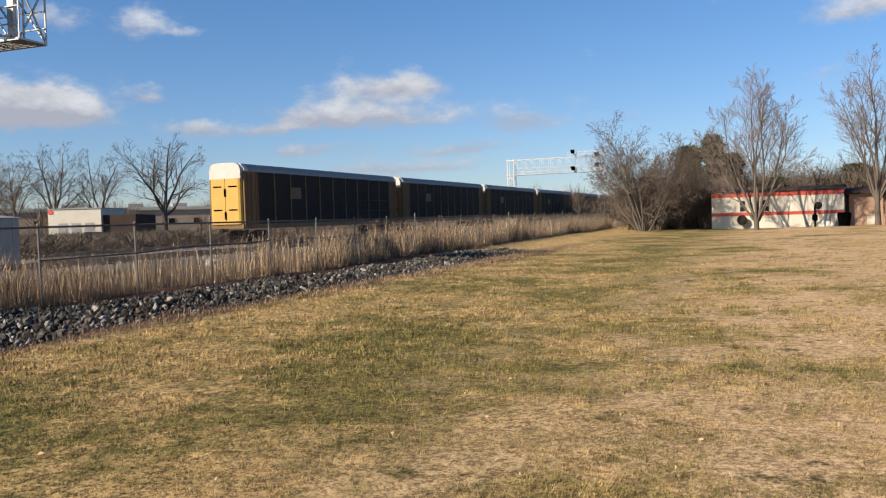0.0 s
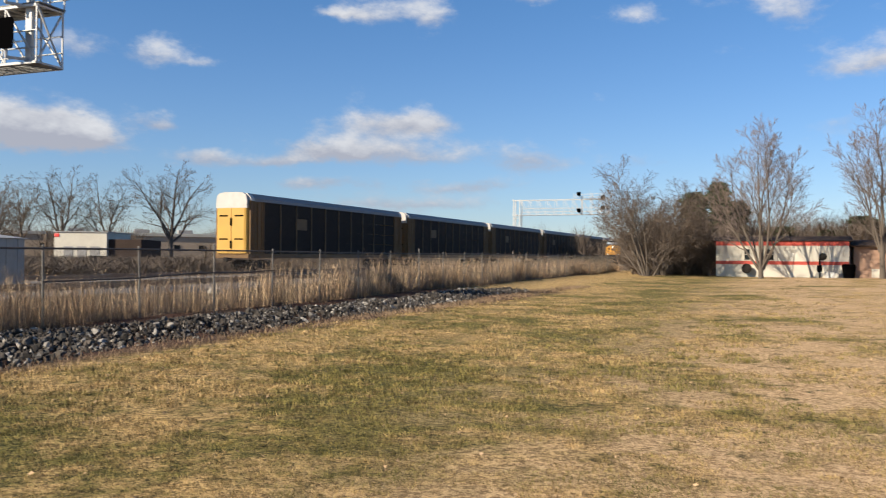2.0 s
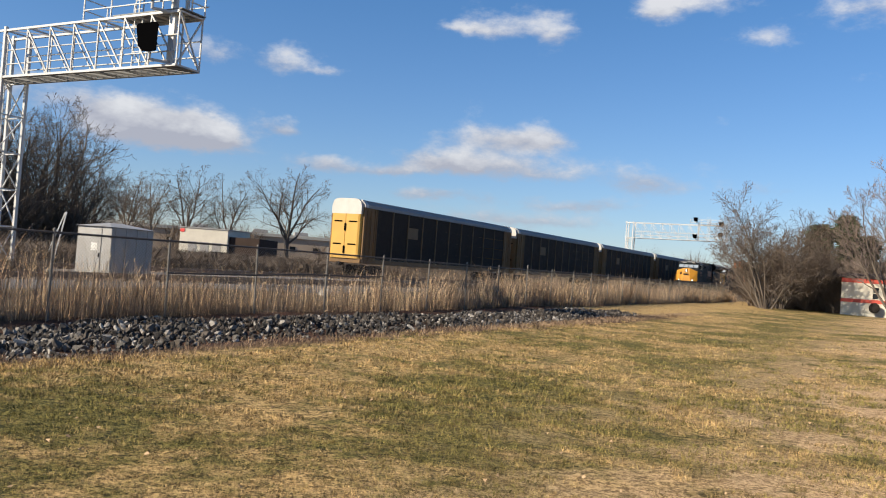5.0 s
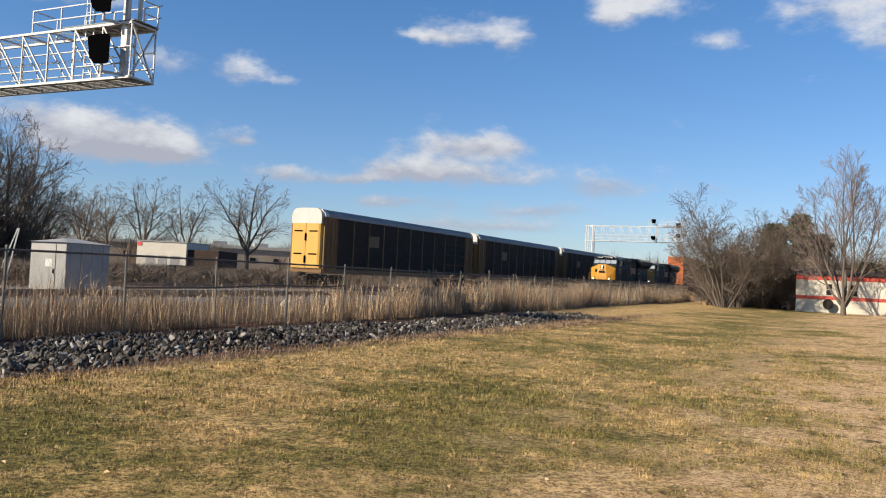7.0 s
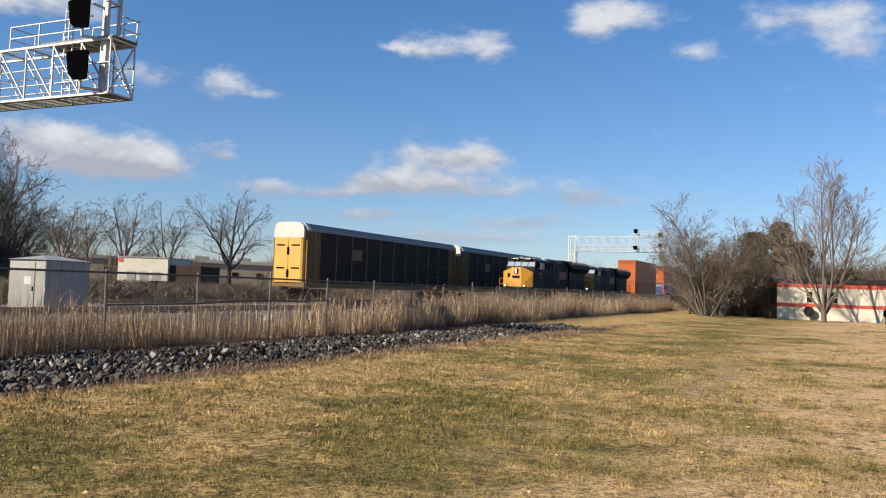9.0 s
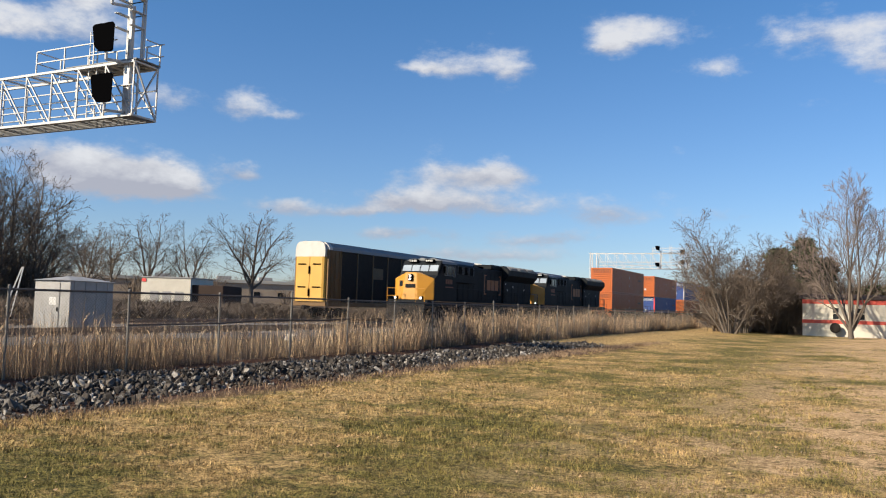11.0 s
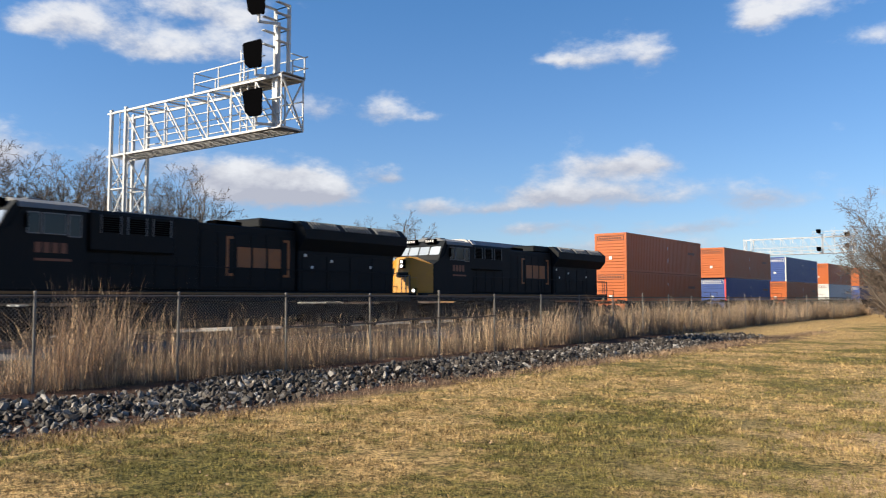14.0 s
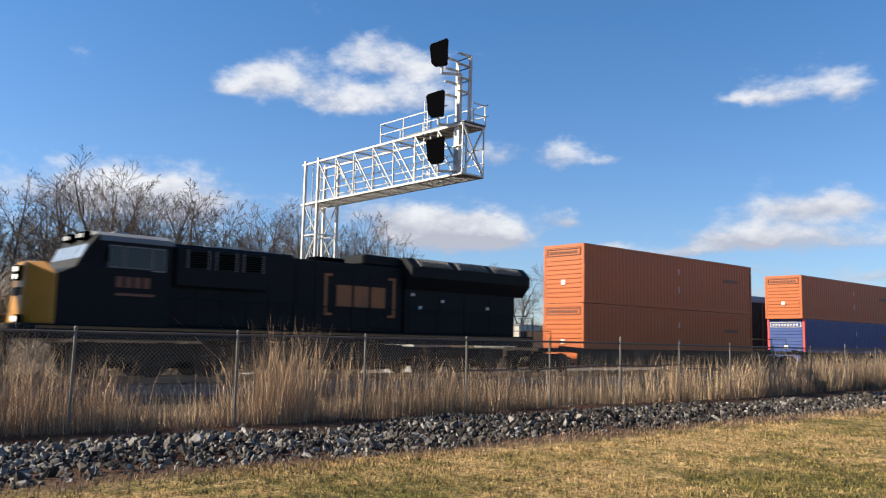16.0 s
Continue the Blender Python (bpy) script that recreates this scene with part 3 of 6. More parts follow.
# ---------- signal gantries ----------
def build_gantry(m, arm, width, z0, z1, heads, front, size, label):
    """Cantilever: a lattice mast at the origin, an arm along +x over the tracks; heads: (x, height, side)."""
    g = thing("signal_gantry", m, label, "signal gantry", "railway signal gantries")
    t = 0.082
    mw = 1.05
    cols = [(0, 0), (mw, 0), (0, width), (mw, width)]
    for x, y in cols:
        bm = bmesh.new()
        beam(bm, (x, y, -0.2), (x, y, z1 + 0.15), 0.12)
        part("mast_post", bm, M_ALU, g)
    for y in (0, width):
        for x in (0, mw):
            B("footing", g, M_CONCRETE, x - 0.25, y - 0.25, -0.6, x + 0.25, y + 0.25, 0.25, 0.02)
    z, k = 0.5, 0
    while z < z0 - 0.3:
        zn = min(z + 1.45, z0)
        for a, c in (((0, 0), (mw, 0)), ((mw, 0), (mw, width)), ((mw, width), (0, width)), ((0, width), (0, 0))):
            part("mast_tie", beam(bmesh.new(), (*a, zn), (*c, zn), 0.05), M_ALU, g)
            p, q = (a, c) if k % 2 else (c, a)
            part("mast_lacing", beam(bmesh.new(), (*p, z), (*q, zn), 0.042), M_ALU, g)
        z, k = zn, k + 1
    bm = bmesh.new()                                    # ladder inside the mast
    for s in (0.3, 0.7):
        beam(bm, (0.12, s * width, 0.4), (0.12, s * width, z1 + 0.1), 0.035)
    z = 0.6
    while z < z1 - 0.1:
        bar(bm, (0.12, 0.3 * width, z), (0.12, 0.7 * width, z), 0.014, 5)
        z += 0.32
    part("ladder", bm, M_ALU, g)
    n = max(4, round(arm / 1.55))
    for y in (0, width):
        for zz in (z0, z1):
            bm = bmesh.new()
            beam(bm, (-0.25, y, zz), (arm, y, zz), t)
            part("chord", bm, M_ALU, g)
        for i in range(n):
            xa = mw + (arm - mw) * i / n
            xb = mw + (arm - mw) * (i + 1) / n
            bm = bmesh.new()
            beam(bm, (xa, y, z1 - 0.04), (xb, y, z0 + 0.04), 0.048)
            part("diagonal", bm, M_ALU, g)
            bm = bmesh.new()
            beam(bm, (xb, y, z0), (xb, y, z1), 0.045)
            part("strut", bm, M_ALU, g)
        bm = bmesh.new()
        for zz in (z0 + 0.5, z0 + 1.05):
            bar(bm, (mw, y - 0.05 if y else 0.05, zz), (arm, y - 0.05 if y else 0.05, zz), 0.026, 6)
        part("handrail", bm, M_ALU, g)
    for i in range(n + 1):
        x = mw + (arm - mw) * i / n
        for zz in (z0, z1):
            part("cross_tie", beam(bmesh.new(), (x, 0, zz), (x, width, zz), 0.06), M_ALU, g)
        if i < n:
            xb = mw + (arm - mw) * (i + 1) / n
            part("cross_brace", beam(bmesh.new(), (x, 0, z1), (xb, width, z1), 0.04), M_ALU, g)
    bm = bmesh.new()
    beam(bm, (arm, 0, z0), (arm, width, z1), 0.05)
    beam(bm, (arm, width, z0), (arm, 0, z1), 0.05)
    part("end_brace", bm, M_ALU, g)
    for i in range(6):
        y = 0.1 + (width - 0.2) * i / 5
        B("walkway_strip", g, M_LOCOROOF, 0.4, y - 0.05, z0 - 0.05, arm + 0.02, y + 0.05, z0 - 0.015)
    # upper platform at the arm's end
    px = arm - front
    for i in range(7):
        y = 0.05 + (width - 0.1) * i / 6
        B("platform_strip", g, M_LOCOROOF, px + 1.6, y - 0.07, z1 + 0.06, arm + 0.1, y + 0.07, z1 + 0.1)
    bm = bmesh.new()
    for y in (0.02, width - 0.02):
        for zz in (z1 + 0.42, z1 + 0.84):
            beam(bm, (px, y, zz), (arm + (0.25 if y > 0.1 else -0.9), y, zz), 0.035)
        x = px
        while x < arm + (0.3 if y > 0.1 else -0.6):
            beam(bm, (x, y, z1), (x, y, z1 + 0.86), 0.04)
            x += 1.45
    for zz in (z1 + 0.42, z1 + 0.84):
        beam(bm, (px, 0.02, zz), (px, width, zz), 0.035)
        beam(bm, (arm + 0.06, 0.4, zz), (arm + 0.06, width, zz), 0.035)
    beam(bm, (arm + 0.06, width, z1), (arm + 0.06, width, z1 + 0.86), 0.04)
    for s in (0.0, 0.38):
        beam(bm, (px + 2.6 + s, 0.12, z0), (px + 2.6 + s, 0.12, z1 + 1.3), 0.035)
    z = z0 + 0.3
    while z < z1 + 1.2:
        beam(bm, (px + 2.6, 0.12, z), (px + 2.98, 0.12, z), 0.022)
        z += 0.3
    part("platform_railing", bm, M_ALU, g)
    seen = {}
    for x, z, s in heads:
        if x not in seen:
            seen[x] = max(h[1] for h in heads if h[0] == x)
            lo = min(h[1] for h in heads if h[0] == x)
            bm = bmesh.new()
            bx = x + 0.42
            beam(bm, (bx, 0.15, z0), (bx, 0.15, seen[x] - 0.75 * size), 0.13)
            beam(bm, (bx + 0.2, 0.42, z1), (bx + 0.2, 0.42, seen[x] - 0.85), 0.05)
            part("signal_mast", bm, M_ALU, g)
            if size > 0.9:
                bm = bmesh.new()
                zc = z1 + 1.05
                for zz in (zc + 0.2, zc + 0.7, zc + 1.2, zc + 1.6):
                    pts = [(bx - 0.45, -0.1), (bx - 0.45, 0.5), (bx + 0.25, 0.5), (bx + 0.25, -0.1)]
                    for a, c in zip(pts, pts[1:]):
                        beam(bm, (*a, zz), (*c, zz), 0.03)
                for xx in (bx - 0.45, bx + 0.25):
                    beam(bm, (xx, 0.5, z1), (xx, 0.5, zc + 1.6), 0.035)
                part("ladder_cage", bm, M_ALU, g)
        # one head: a black housing with a backing plate, hoods and a bracket; its lamps point towards s
        y = -0.42
        hd = box(bmesh.new(), x - 0.13 * size, y - 0.08, z - 0.5 * size, x + 0.13 * size, y + 0.08, z + 0.5 * size, 0.03)
        housing = part("signal_head", hd, M_BLACK, g, "black three-lamp colour-light signal head")
        bm = bmesh.new()
        prof = [(-0.46, -0.3), (-0.2, -0.52), (0.34, -0.56), (0.5, -0.46), (0.52, 0.42), (0.42, 0.52), (-0.5, 0.52), (-0.6, 0.44)]
        yp = y + 0.1 * (1 if s < 0 else -1)
        extrude_y(bm, [(x + a * size, z + c * size) for a, c in prof], yp - 0.015, yp + 0.015)
        part("backing_plate", bm, M_BLACK, housing)
        for dz in (-0.33, 0, 0.33):
            bm = bmesh.new()
            bar(bm, (x, y + s * 0.08, z + dz * size), (x, y + s * 0.24, z + dz * size), 0.105 * size, 10)
            part("hood", bm, M_BLACK, housing)
        bm = bmesh.new()
        bar(bm, (x + 0.05, y, z - 0.5 * size), (x + 0.05, y, z - 0.82 * size), 0.05, 8)
        beam(bm, (x + 0.05, y, z - 0.8 * size), (x + 0.42, 0.15, z - 0.8 * size), 0.08)
        part("bracket", bm, M_ALU, housing)
    return g


build_gantry(pose(-32.05, 20.0, 0.1), 10.4, 1.05, 7.72, 9.55, [(9.6, 12.22, 1), (9.47, 10.32, 1), (9.52, 8.58, 1)], 4.9, 0.92,
             "white galvanised cantilever signal gantry with black signal heads beside the track")
build_gantry(pose(-38.4, 131.0, 0.75), 15.4, 1.3, 8.3, 10.7, [(10.8, 11.5, -1), (10.8, 8.9, -1), (14.6, 10.9, -1), (14.6, 9.3, -1)], 5.5, 0.62,
             "distant white cantilever signal gantry spanning both tracks")


# ---------- railway stock ----------
def wheelset(parent, name, y, z=0.46, r=0.46, gauge=0.75):
    """Two wheels on an axle."""
    bm = bmesh.new()
    for s in (-1, 1):
        bar(bm, (s * (gauge - 0.03), y, z), (s * (gauge + 0.09), y, z), r, 20)
        bar(bm, (s * (gauge - 0.06), y, z), (s * (gauge - 0.03), y, z), r + 0.03, 20)
        bar(bm, (s * (gauge + 0.09), y, z), (s * (gauge + 0.13), y, z), r * 0.45, 12)
    bar(bm, (-gauge, y, z), (gauge, y, z), 0.08, 10)
    return part(name, bm, M_TRUCK, parent)


def truck(parent, y, axles, r=0.46):
    bm = bmesh.new()
    half = max(abs(a) for a in axles) + 0.35
    for s in (-1, 1):
        x0, x1 = sorted((s * 0.95, s * 1.1))
        extrude_x(bm, [(y - half, r - 0.1), (y - half, r + 0.2), (y - 0.6, r + 0.42), (y + 0.6, r + 0.42), (y + half, r + 0.2), (y + half, r - 0.1), (y + 0.7, r - 0.02), (y + 0.4, r - 0.25), (y - 0.4, r - 0.25), (y - 0.7, r - 0.02)], x0, x1)
        for a in axles:
            x2, x3 = sorted((s * 1.1, s * 1.18))
            box(bm, x2, y + a - 0.16, r - 0.16, x3, y + a + 0.16, r + 0.16, 0.03)
        for o in (-0.25, 0, 0.25):
            bar(bm, (s * 1.02, y + o, r - 0.2), (s * 1.02, y + o, r + 0.25), 0.09, 8)
    box(bm, -0.95, y - 0.2, r - 0.05, 0.95, y + 0.2, r + 0.3)
    t = part("truck", bm, M_TRUCK, parent, "grimy cast steel truck")
    for a in axles:
        wheelset(t, "wheelset", y + a, r, r)
    return t


def coupler(parent, y, s):
    bm = bmesh.new()
    box(bm, -0.1, min(y, y + s * 0.5), 0.75, 0.1, max(y, y + s * 0.5), 0.98, 0.02)
    box(bm, -0.18, min(y + s * 0.5, y + s * 0.78), 0.7, 0.16, max(y + s * 0.5, y + s * 0.78), 1.02, 0.05)
    part("coupler", bm, M_TRUCK, parent)


def build_autorack(m, screen, end_paint, label):
    """A closed car-carrying wagon, 27.4 m long; its near end at y = 0, rail tops at z = 0."""
    a = thing("autorack_wagon", m, label, "railway wagon", "parked autorack wagons")
    L, hw, eave, top = 27.4, 1.5, 5.15, 5.75
    B("sill", a, M_OCHRE, -1.45, 0.1, 0.95, 1.45, L - 0.1, 1.3, 0.03, "ochre steel side sill")
    B("deck", a, M_BLACK, -1.3, 0.3, 1.3, 1.3, L - 0.3, 1.36)
    # roof: arched shell with a pale top and grey sides
    bm = bmesh.new()
    arch = [(-hw, eave - 0.02), (-hw + 0.03, eave + 0.2), (-hw + 0.34, top - 0.06), (-0.6, top), (0.6, top), (hw - 0.34, top - 0.06), (hw - 0.03, eave + 0.2), (hw, eave - 0.02)]
    extrude_y(bm, arch, 0.35, L - 0.35)
    part("roof", bm, M_FASCIA, a, "grey galvanised roof")
    bm = bmesh.new()
    extrude_y(bm, [(-hw + 0.4, top - 0.05), (-0.6, top + 0.012), (0.6, top + 0.012), (hw - 0.4, top - 0.05), (hw - 0.6, top - 0.1), (-hw + 0.6, top - 0.1)], 0.4, L - 0.4)
    part("roof_crown", bm, M_ROOFWHITE, a, "pale galvanised roof crown")
    for s in (0.5, L - 0.5):
        bm = bmesh.new()
        extrude_y(bm, [(x * 1.012, z + 0.012) for x, z in arch], s - 0.22, s + 0.22)
        part("roof_end_band", bm, M_ROOFWHITE, a, "white roof end band")
    ribs = bmesh.new()
    for i in range(1, 22):
        y = L * i / 22
        extrude_y(ribs, [(x * 1.006, z + 0.006) for x, z in arch], y - 0.03, y + 0.03)
    part("roof_rib", ribs, M_FASCIA, a)
    # end walls with twin radial doors
    for s, y in ((-1, 0.0), (1, L)):
        yi = y - s * 0.18
        cap = bmesh.new()
        y0, y1 = sorted((y - s * 0.02, y - s * 0.42))
        extrude_y(cap, [(-1.33, 4.62), (-1.33, 5.2), (-1.22, 5.56), (-1.0, 5.72), (-0.6, 5.775), (0.6, 5.775), (1.0, 5.72), (1.22, 5.56), (1.33, 5.2), (1.33, 4.62)], y0, y1)
        part("end_cap", cap, M_ROOFWHITE, a, "white rounded end cap")
        for q in (-1, 1):
            d = bmesh.new()
            xa, xb = sorted((q * 0.02, q * 1.33))
            ya, yb = sorted((y, y - s * 0.3))
            # the outer edge of the leaf is rounded
            extrude_xy = [(q * 0.02, y), (q * 1.1, y), (q * 1.25, y - s * 0.06), (q * 1.33, y - s * 0.2), (q * 1.33, y - s * 0.3), (q * 0.02, y - s * 0.3)]
            lo = [d.verts.new((px, py, 1.3)) for px, py in extrude_xy]
            hi = [d.verts.new((px, py, 4.62)) for px, py in extrude_xy]
            d.faces.new(lo)
            d.faces.new(hi[::-1])
            for i in range(6):
                j = (i + 1) % 6
                d.faces.new((lo[i], lo[j], hi[j], hi[i]))
            leaf = part("end_door", d, end_paint, a)
            for z in (4.05, 2.35):
                hb = box(bmesh.new(), min(q * 0.3, q * 1.02), y + s * 0.005 - 0.03, z - 0.05, max(q * 0.3, q * 1.02), y + s * 0.005 + 0.03, z + 0.05, 0.015)
                part("latch_slot", hb, M_BLACK, leaf)
            kb = bmesh.new()
            z = 3.62 if q < 0 else 1.95
            box(kb, -0.06, y + s * 0.04 - 0.05, z - 0.28, 0.06, y + s * 0.04 + 0.05, z + 0.28, 0.02)
            part("lock_bar", kb, M_BLACK, leaf)
            # corner posts and ladder
            px = q * 1.43
            B("corner_post", a, M_OCHRE, px - 0.07, min(y - s * 0.25, y - s * 0.5), 0.95, px + 0.07, max(y - s * 0.25, y - s * 0.5), eave + 0.02, 0.01)
            lb = bmesh.new()
            xx = q * 1.52
            for yy in (y - s * 0.62, y - s * 1.02):
                bar(lb, (xx, yy, 1.0), (xx, yy, eave - 0.2), 0.018, 5)
            for i in range(13):
                zz = 1.1 + i * 0.3
                bar(lb, (xx, y - s * 0.62, zz), (xx, y - s * 1.02, zz), 0.012, 5)
            part("ladder", lb, M_OCHRE, a)
        coupler(a, y - s * 0.1, s)
    # sides: ochre posts with screen panels between them
    for q in (-1, 1):
        for i, (y0, y1) in enumerate([(0.5, 2.0), (L - 2.0, L - 0.5)]):
            xa, xb = sorted((q * 1.38, q * 1.455))
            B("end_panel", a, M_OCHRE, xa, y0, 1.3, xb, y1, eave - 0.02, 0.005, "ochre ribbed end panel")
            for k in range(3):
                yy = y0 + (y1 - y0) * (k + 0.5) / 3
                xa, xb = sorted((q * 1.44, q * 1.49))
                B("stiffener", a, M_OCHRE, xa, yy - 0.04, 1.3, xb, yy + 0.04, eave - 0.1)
        n = 10
        for i in range(n + 1):
            y = 2.0 + (L - 4.0) * i / n
            xa, xb = sorted((q * 1.36, q * 1.5))
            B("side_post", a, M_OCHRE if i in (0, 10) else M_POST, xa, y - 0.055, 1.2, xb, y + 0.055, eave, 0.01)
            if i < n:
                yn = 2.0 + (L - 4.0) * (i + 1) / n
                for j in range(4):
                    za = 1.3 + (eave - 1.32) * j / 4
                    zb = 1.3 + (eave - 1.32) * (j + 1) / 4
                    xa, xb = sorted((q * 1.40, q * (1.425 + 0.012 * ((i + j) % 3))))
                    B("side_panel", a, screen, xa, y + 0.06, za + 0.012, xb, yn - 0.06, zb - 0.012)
        # faded shipper plates
        xa, xb = sorted((q * 1.452, q * 1.462))
        B("name_plate", a, M_POST, xa, 6.6, 3.2, xb, 8.3, 4.1, 0, "faded brown painted plate")
    for y in (2.7, L - 2.7):
        truck(a, y, (-0.88, 0.88), 0.42)
    return a


GAP = 28.6
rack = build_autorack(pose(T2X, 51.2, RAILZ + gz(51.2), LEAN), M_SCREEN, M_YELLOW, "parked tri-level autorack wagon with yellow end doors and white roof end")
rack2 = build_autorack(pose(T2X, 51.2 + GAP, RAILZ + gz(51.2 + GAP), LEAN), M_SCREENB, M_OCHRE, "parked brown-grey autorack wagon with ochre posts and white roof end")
for k in (2, 3, 4, 5, 6):
    copy_thing(rack2, pose(T2X, 51.2 + GAP * k, RAILZ + gz(51.2 + GAP * k), LEAN))


def window(parent, mat, pts, depth, label=""):
    """A pane through four corners, with a little depth towards the inside."""
    bm = bmesh.new()
    p = [Vector(v) for v in pts]
    n = (p[1] - p[0]).cross(p[3] - p[0]).normalized() * depth
    a = [bm.verts.new(v + n) for v in p]
    c = [bm.verts.new(v - n) for v in p]
    bm.faces.new(a)
    bm.faces.new(c[::-1])
    for i in range(4):
        j = (i + 1) % 4
        bm.faces.new((a[i], a[j], c[j], c[i]))
    return part("window", bm, mat, parent)


def build_locomotive(label):
    """A six-axle wide-nose diesel; y = 0 at the nose's side edge, the long hood towards +y, rail tops at z = 0."""
    o = thing("diesel_locomotive", pose(T1X, 0, RAILZ), label, "locomotive", "moving diesel locomotives")
    E = 20.45
    # frame and walkway
    B("frame", o, M_LOCOBLUE, -1.5, -0.9, 1.18, 1.5, E, 1.6, 0.03)
    for q in (-1, 1):
        xa, xb = sorted((q * 1.5, q * 1.516))
        B("sill_stripe", o, M_OCHRE, xa, -0.4, 1.47, xb, E - 0.2, 1.55, 0, "yellow reflective sill stripe")
    # nose: faceted front, sloping top
    bm = bmesh.new()
    lo = [bm.verts.new(v) for v in ((-1.5, 0.0, 1.6), (-0.6, -0.66, 1.6), (0.6, -0.66, 1.6), (1.5, 0.0, 1.6))]
    hi = [bm.verts.new(v) for v in ((-1.5, 0.0, 3.02), (-0.42, -0.5, 3.44), (0.42, -0.5, 3.44), (1.5, 0.0, 3.02))]
    bk = [bm.verts.new(v) for v in ((-1.5, 0.06, 1.6), (-1.5, 0.06, 3.06), (-0.42, 0.06, 3.46), (0.42, 0.06, 3.46), (1.5, 0.06, 3.06), (1.5, 0.06, 1.6))]
    for i in range(3):
        bm.faces.new((lo[i], lo[i + 1], hi[i + 1], hi[i]))
    bm.faces.new((hi[0], hi[1], bk[2], bk[1]))
    bm.faces.new((hi[1], hi[2], bk[3], bk[2]))
    bm.faces.new((hi[2], hi[3], bk[4], bk[3]))
    bm.faces.new((lo[0], hi[0], bk[1], bk[0]))
    bm.faces.new((lo[3], bk[5], bk[4], hi[3]))
    bm.faces.new((lo[0], bk[0], bk[5], lo[3], lo[2], lo[1]))
    bm.faces.new(bk)
    bmesh.ops.bevel(bm, geom=list(bm.edges), offset=0.03, segments=1, affect="EDGES")
    nose = part("nose", bm, M_LOCOYEL, o, "yellow faceted safety-cab nose")
    B("nose_door", nose, M_LOCOYEL, -1.05, -0.42, 1.62, -0.5, -0.36, 2.95, 0.03)
    hb = bmesh.new()
    box(hb, -0.17, -0.66, 2.86, 0.17, -0.5, 3.32, 0.03)
    hl = part("headlight_housing", hb, M_BLACK, nose)
    for z in (2.98, 3.2):
        bm = bmesh.new()
        bar(bm, (0, -0.7, z), (0, -0.66, z), 0.075, 12)
        part("headlight", bm, M_HEADLIGHT, hl, "lit headlight")
    for x in (-0.95, 0.95):
        bm = bmesh.new()
        bar(bm, (x, -0.86, 1.72), (x, -0.92, 1.72), 0.08, 12)
        part("ditch_light", bm, M_HEADLIGHT, o, "lit ditch light")
        B("light_bracket", o, M_BLACK, x - 0.13, -0.86, 1.56, x + 0.13, -0.68, 1.85, 0.02)
    B("nose_window", nose, M_GLASS, -0.9, -0.47, 2.5, -0.62, -0.40, 2.88, 0.01)
    # emblem on the nose, as plain bars
    for i, (x0, x1) in enumerate(((-0.36, -0.14), (-0.11, 0.11), (0.14, 0.36))):
        B("emblem_bar", nose, M_LOCOBLUE, x0, -0.64, 2.42, x1, -0.55, 2.66)
    # front platform, plough, steps
    B("front_platform", o, M_LOCOBLUE, -1.45, -1.2, 1.2, 1.45, -0.9, 1.45, 0.02)
    bm = bmesh.new()
    extrude_x(bm, [(-1.25, 0.2), (-1.18, 0.2), (-1.25, 0.7), (-1.2, 1.2), (-1.13, 1.2), (-1.17, 0.6)], -1.42, 1.42)
    part("snow_plough", bm, M_TRUCK, o, "grey dusty snow plough")
    for s in (-1, 1):
        bm = bmesh.new()
        for x in (0.75, 1.42):
            bar(bm, (s * x, -1.18, 1.2), (s * x, -1.18, 2.35), 0.02, 6)
        bar(bm, (s * 0.75, -1.18, 2.35), (s * 1.42, -1.18, 2.35), 0.02, 6)
        bar(bm, (s * 0.75, -1.18, 1.85), (s * 1.42, -1.18, 1.85), 0.02, 6)
        part("front_handrail", bm, M_LOCOYEL, o)
    for s in (-1, 1):
        bm = bmesh.new()
        for i, z in enumerate((0.45, 0.72, 1.0)):
            box(bm, min(s * 1.0, s * 1.5), -1.17, z, max(s * 1.0, s * 1.5), -0.95, z + 0.03)
        box(bm, min(s * 0.98, s * 1.0), -1.17, 0.4, max(s * 0.98, s * 1.0), -0.95, 1.25)
        part("front_step", bm, M_TRUCK, o)
    # cab body and slanted windscreens
    bm = bmesh.new()
    extrude_x(bm, [(0.062, 1.6), (3.45, 1.6), (3.45, 4.15), (1.35, 4.15), (0.95, 3.5), (0.062, 3.06)], -1.5, 1.5)
    cab = part("cab", bm, M_LOCOBLUE, o)
    bm = bmesh.new()
    extrude_y(bm, [(-1.53, 4.13), (-1.45, 4.3), (-0.9, 4.46), (0.9, 4.46), (1.45, 4.3), (1.53, 4.13)], 1.22, 3.52)
    part("cab_roof", bm, M_LOCOROOF, cab, "dusty grey cab roof")
    bm = bmesh.new()
    extrude_x(bm, [(0.55, 3.3), (0.93, 3.47), (1.33, 4.14), (1.2, 4.34), (0.95, 4.02)], -1.44, 1.44)
    part("windscreen_frame", bm, M_LOCOBLUE, cab)
    def slope(x0, x1, u0, u1):
        pt = lambda x, u: (x, 0.66 + 0.36 * u - 0.02, 3.36 + 0.8 * u + 0.0)
        return [pt(x0, u0), pt(x1, u0), pt(x1, u1), pt(x0, u1)]
    for x0, x1 in ((-1.36, -0.72), (-0.64, -0.04), (0.04, 0.64), (0.72, 1.36)):
        window(cab, M_SCREENGLASS, slope(x0, x1, 0.14, 0.8), 0.03)
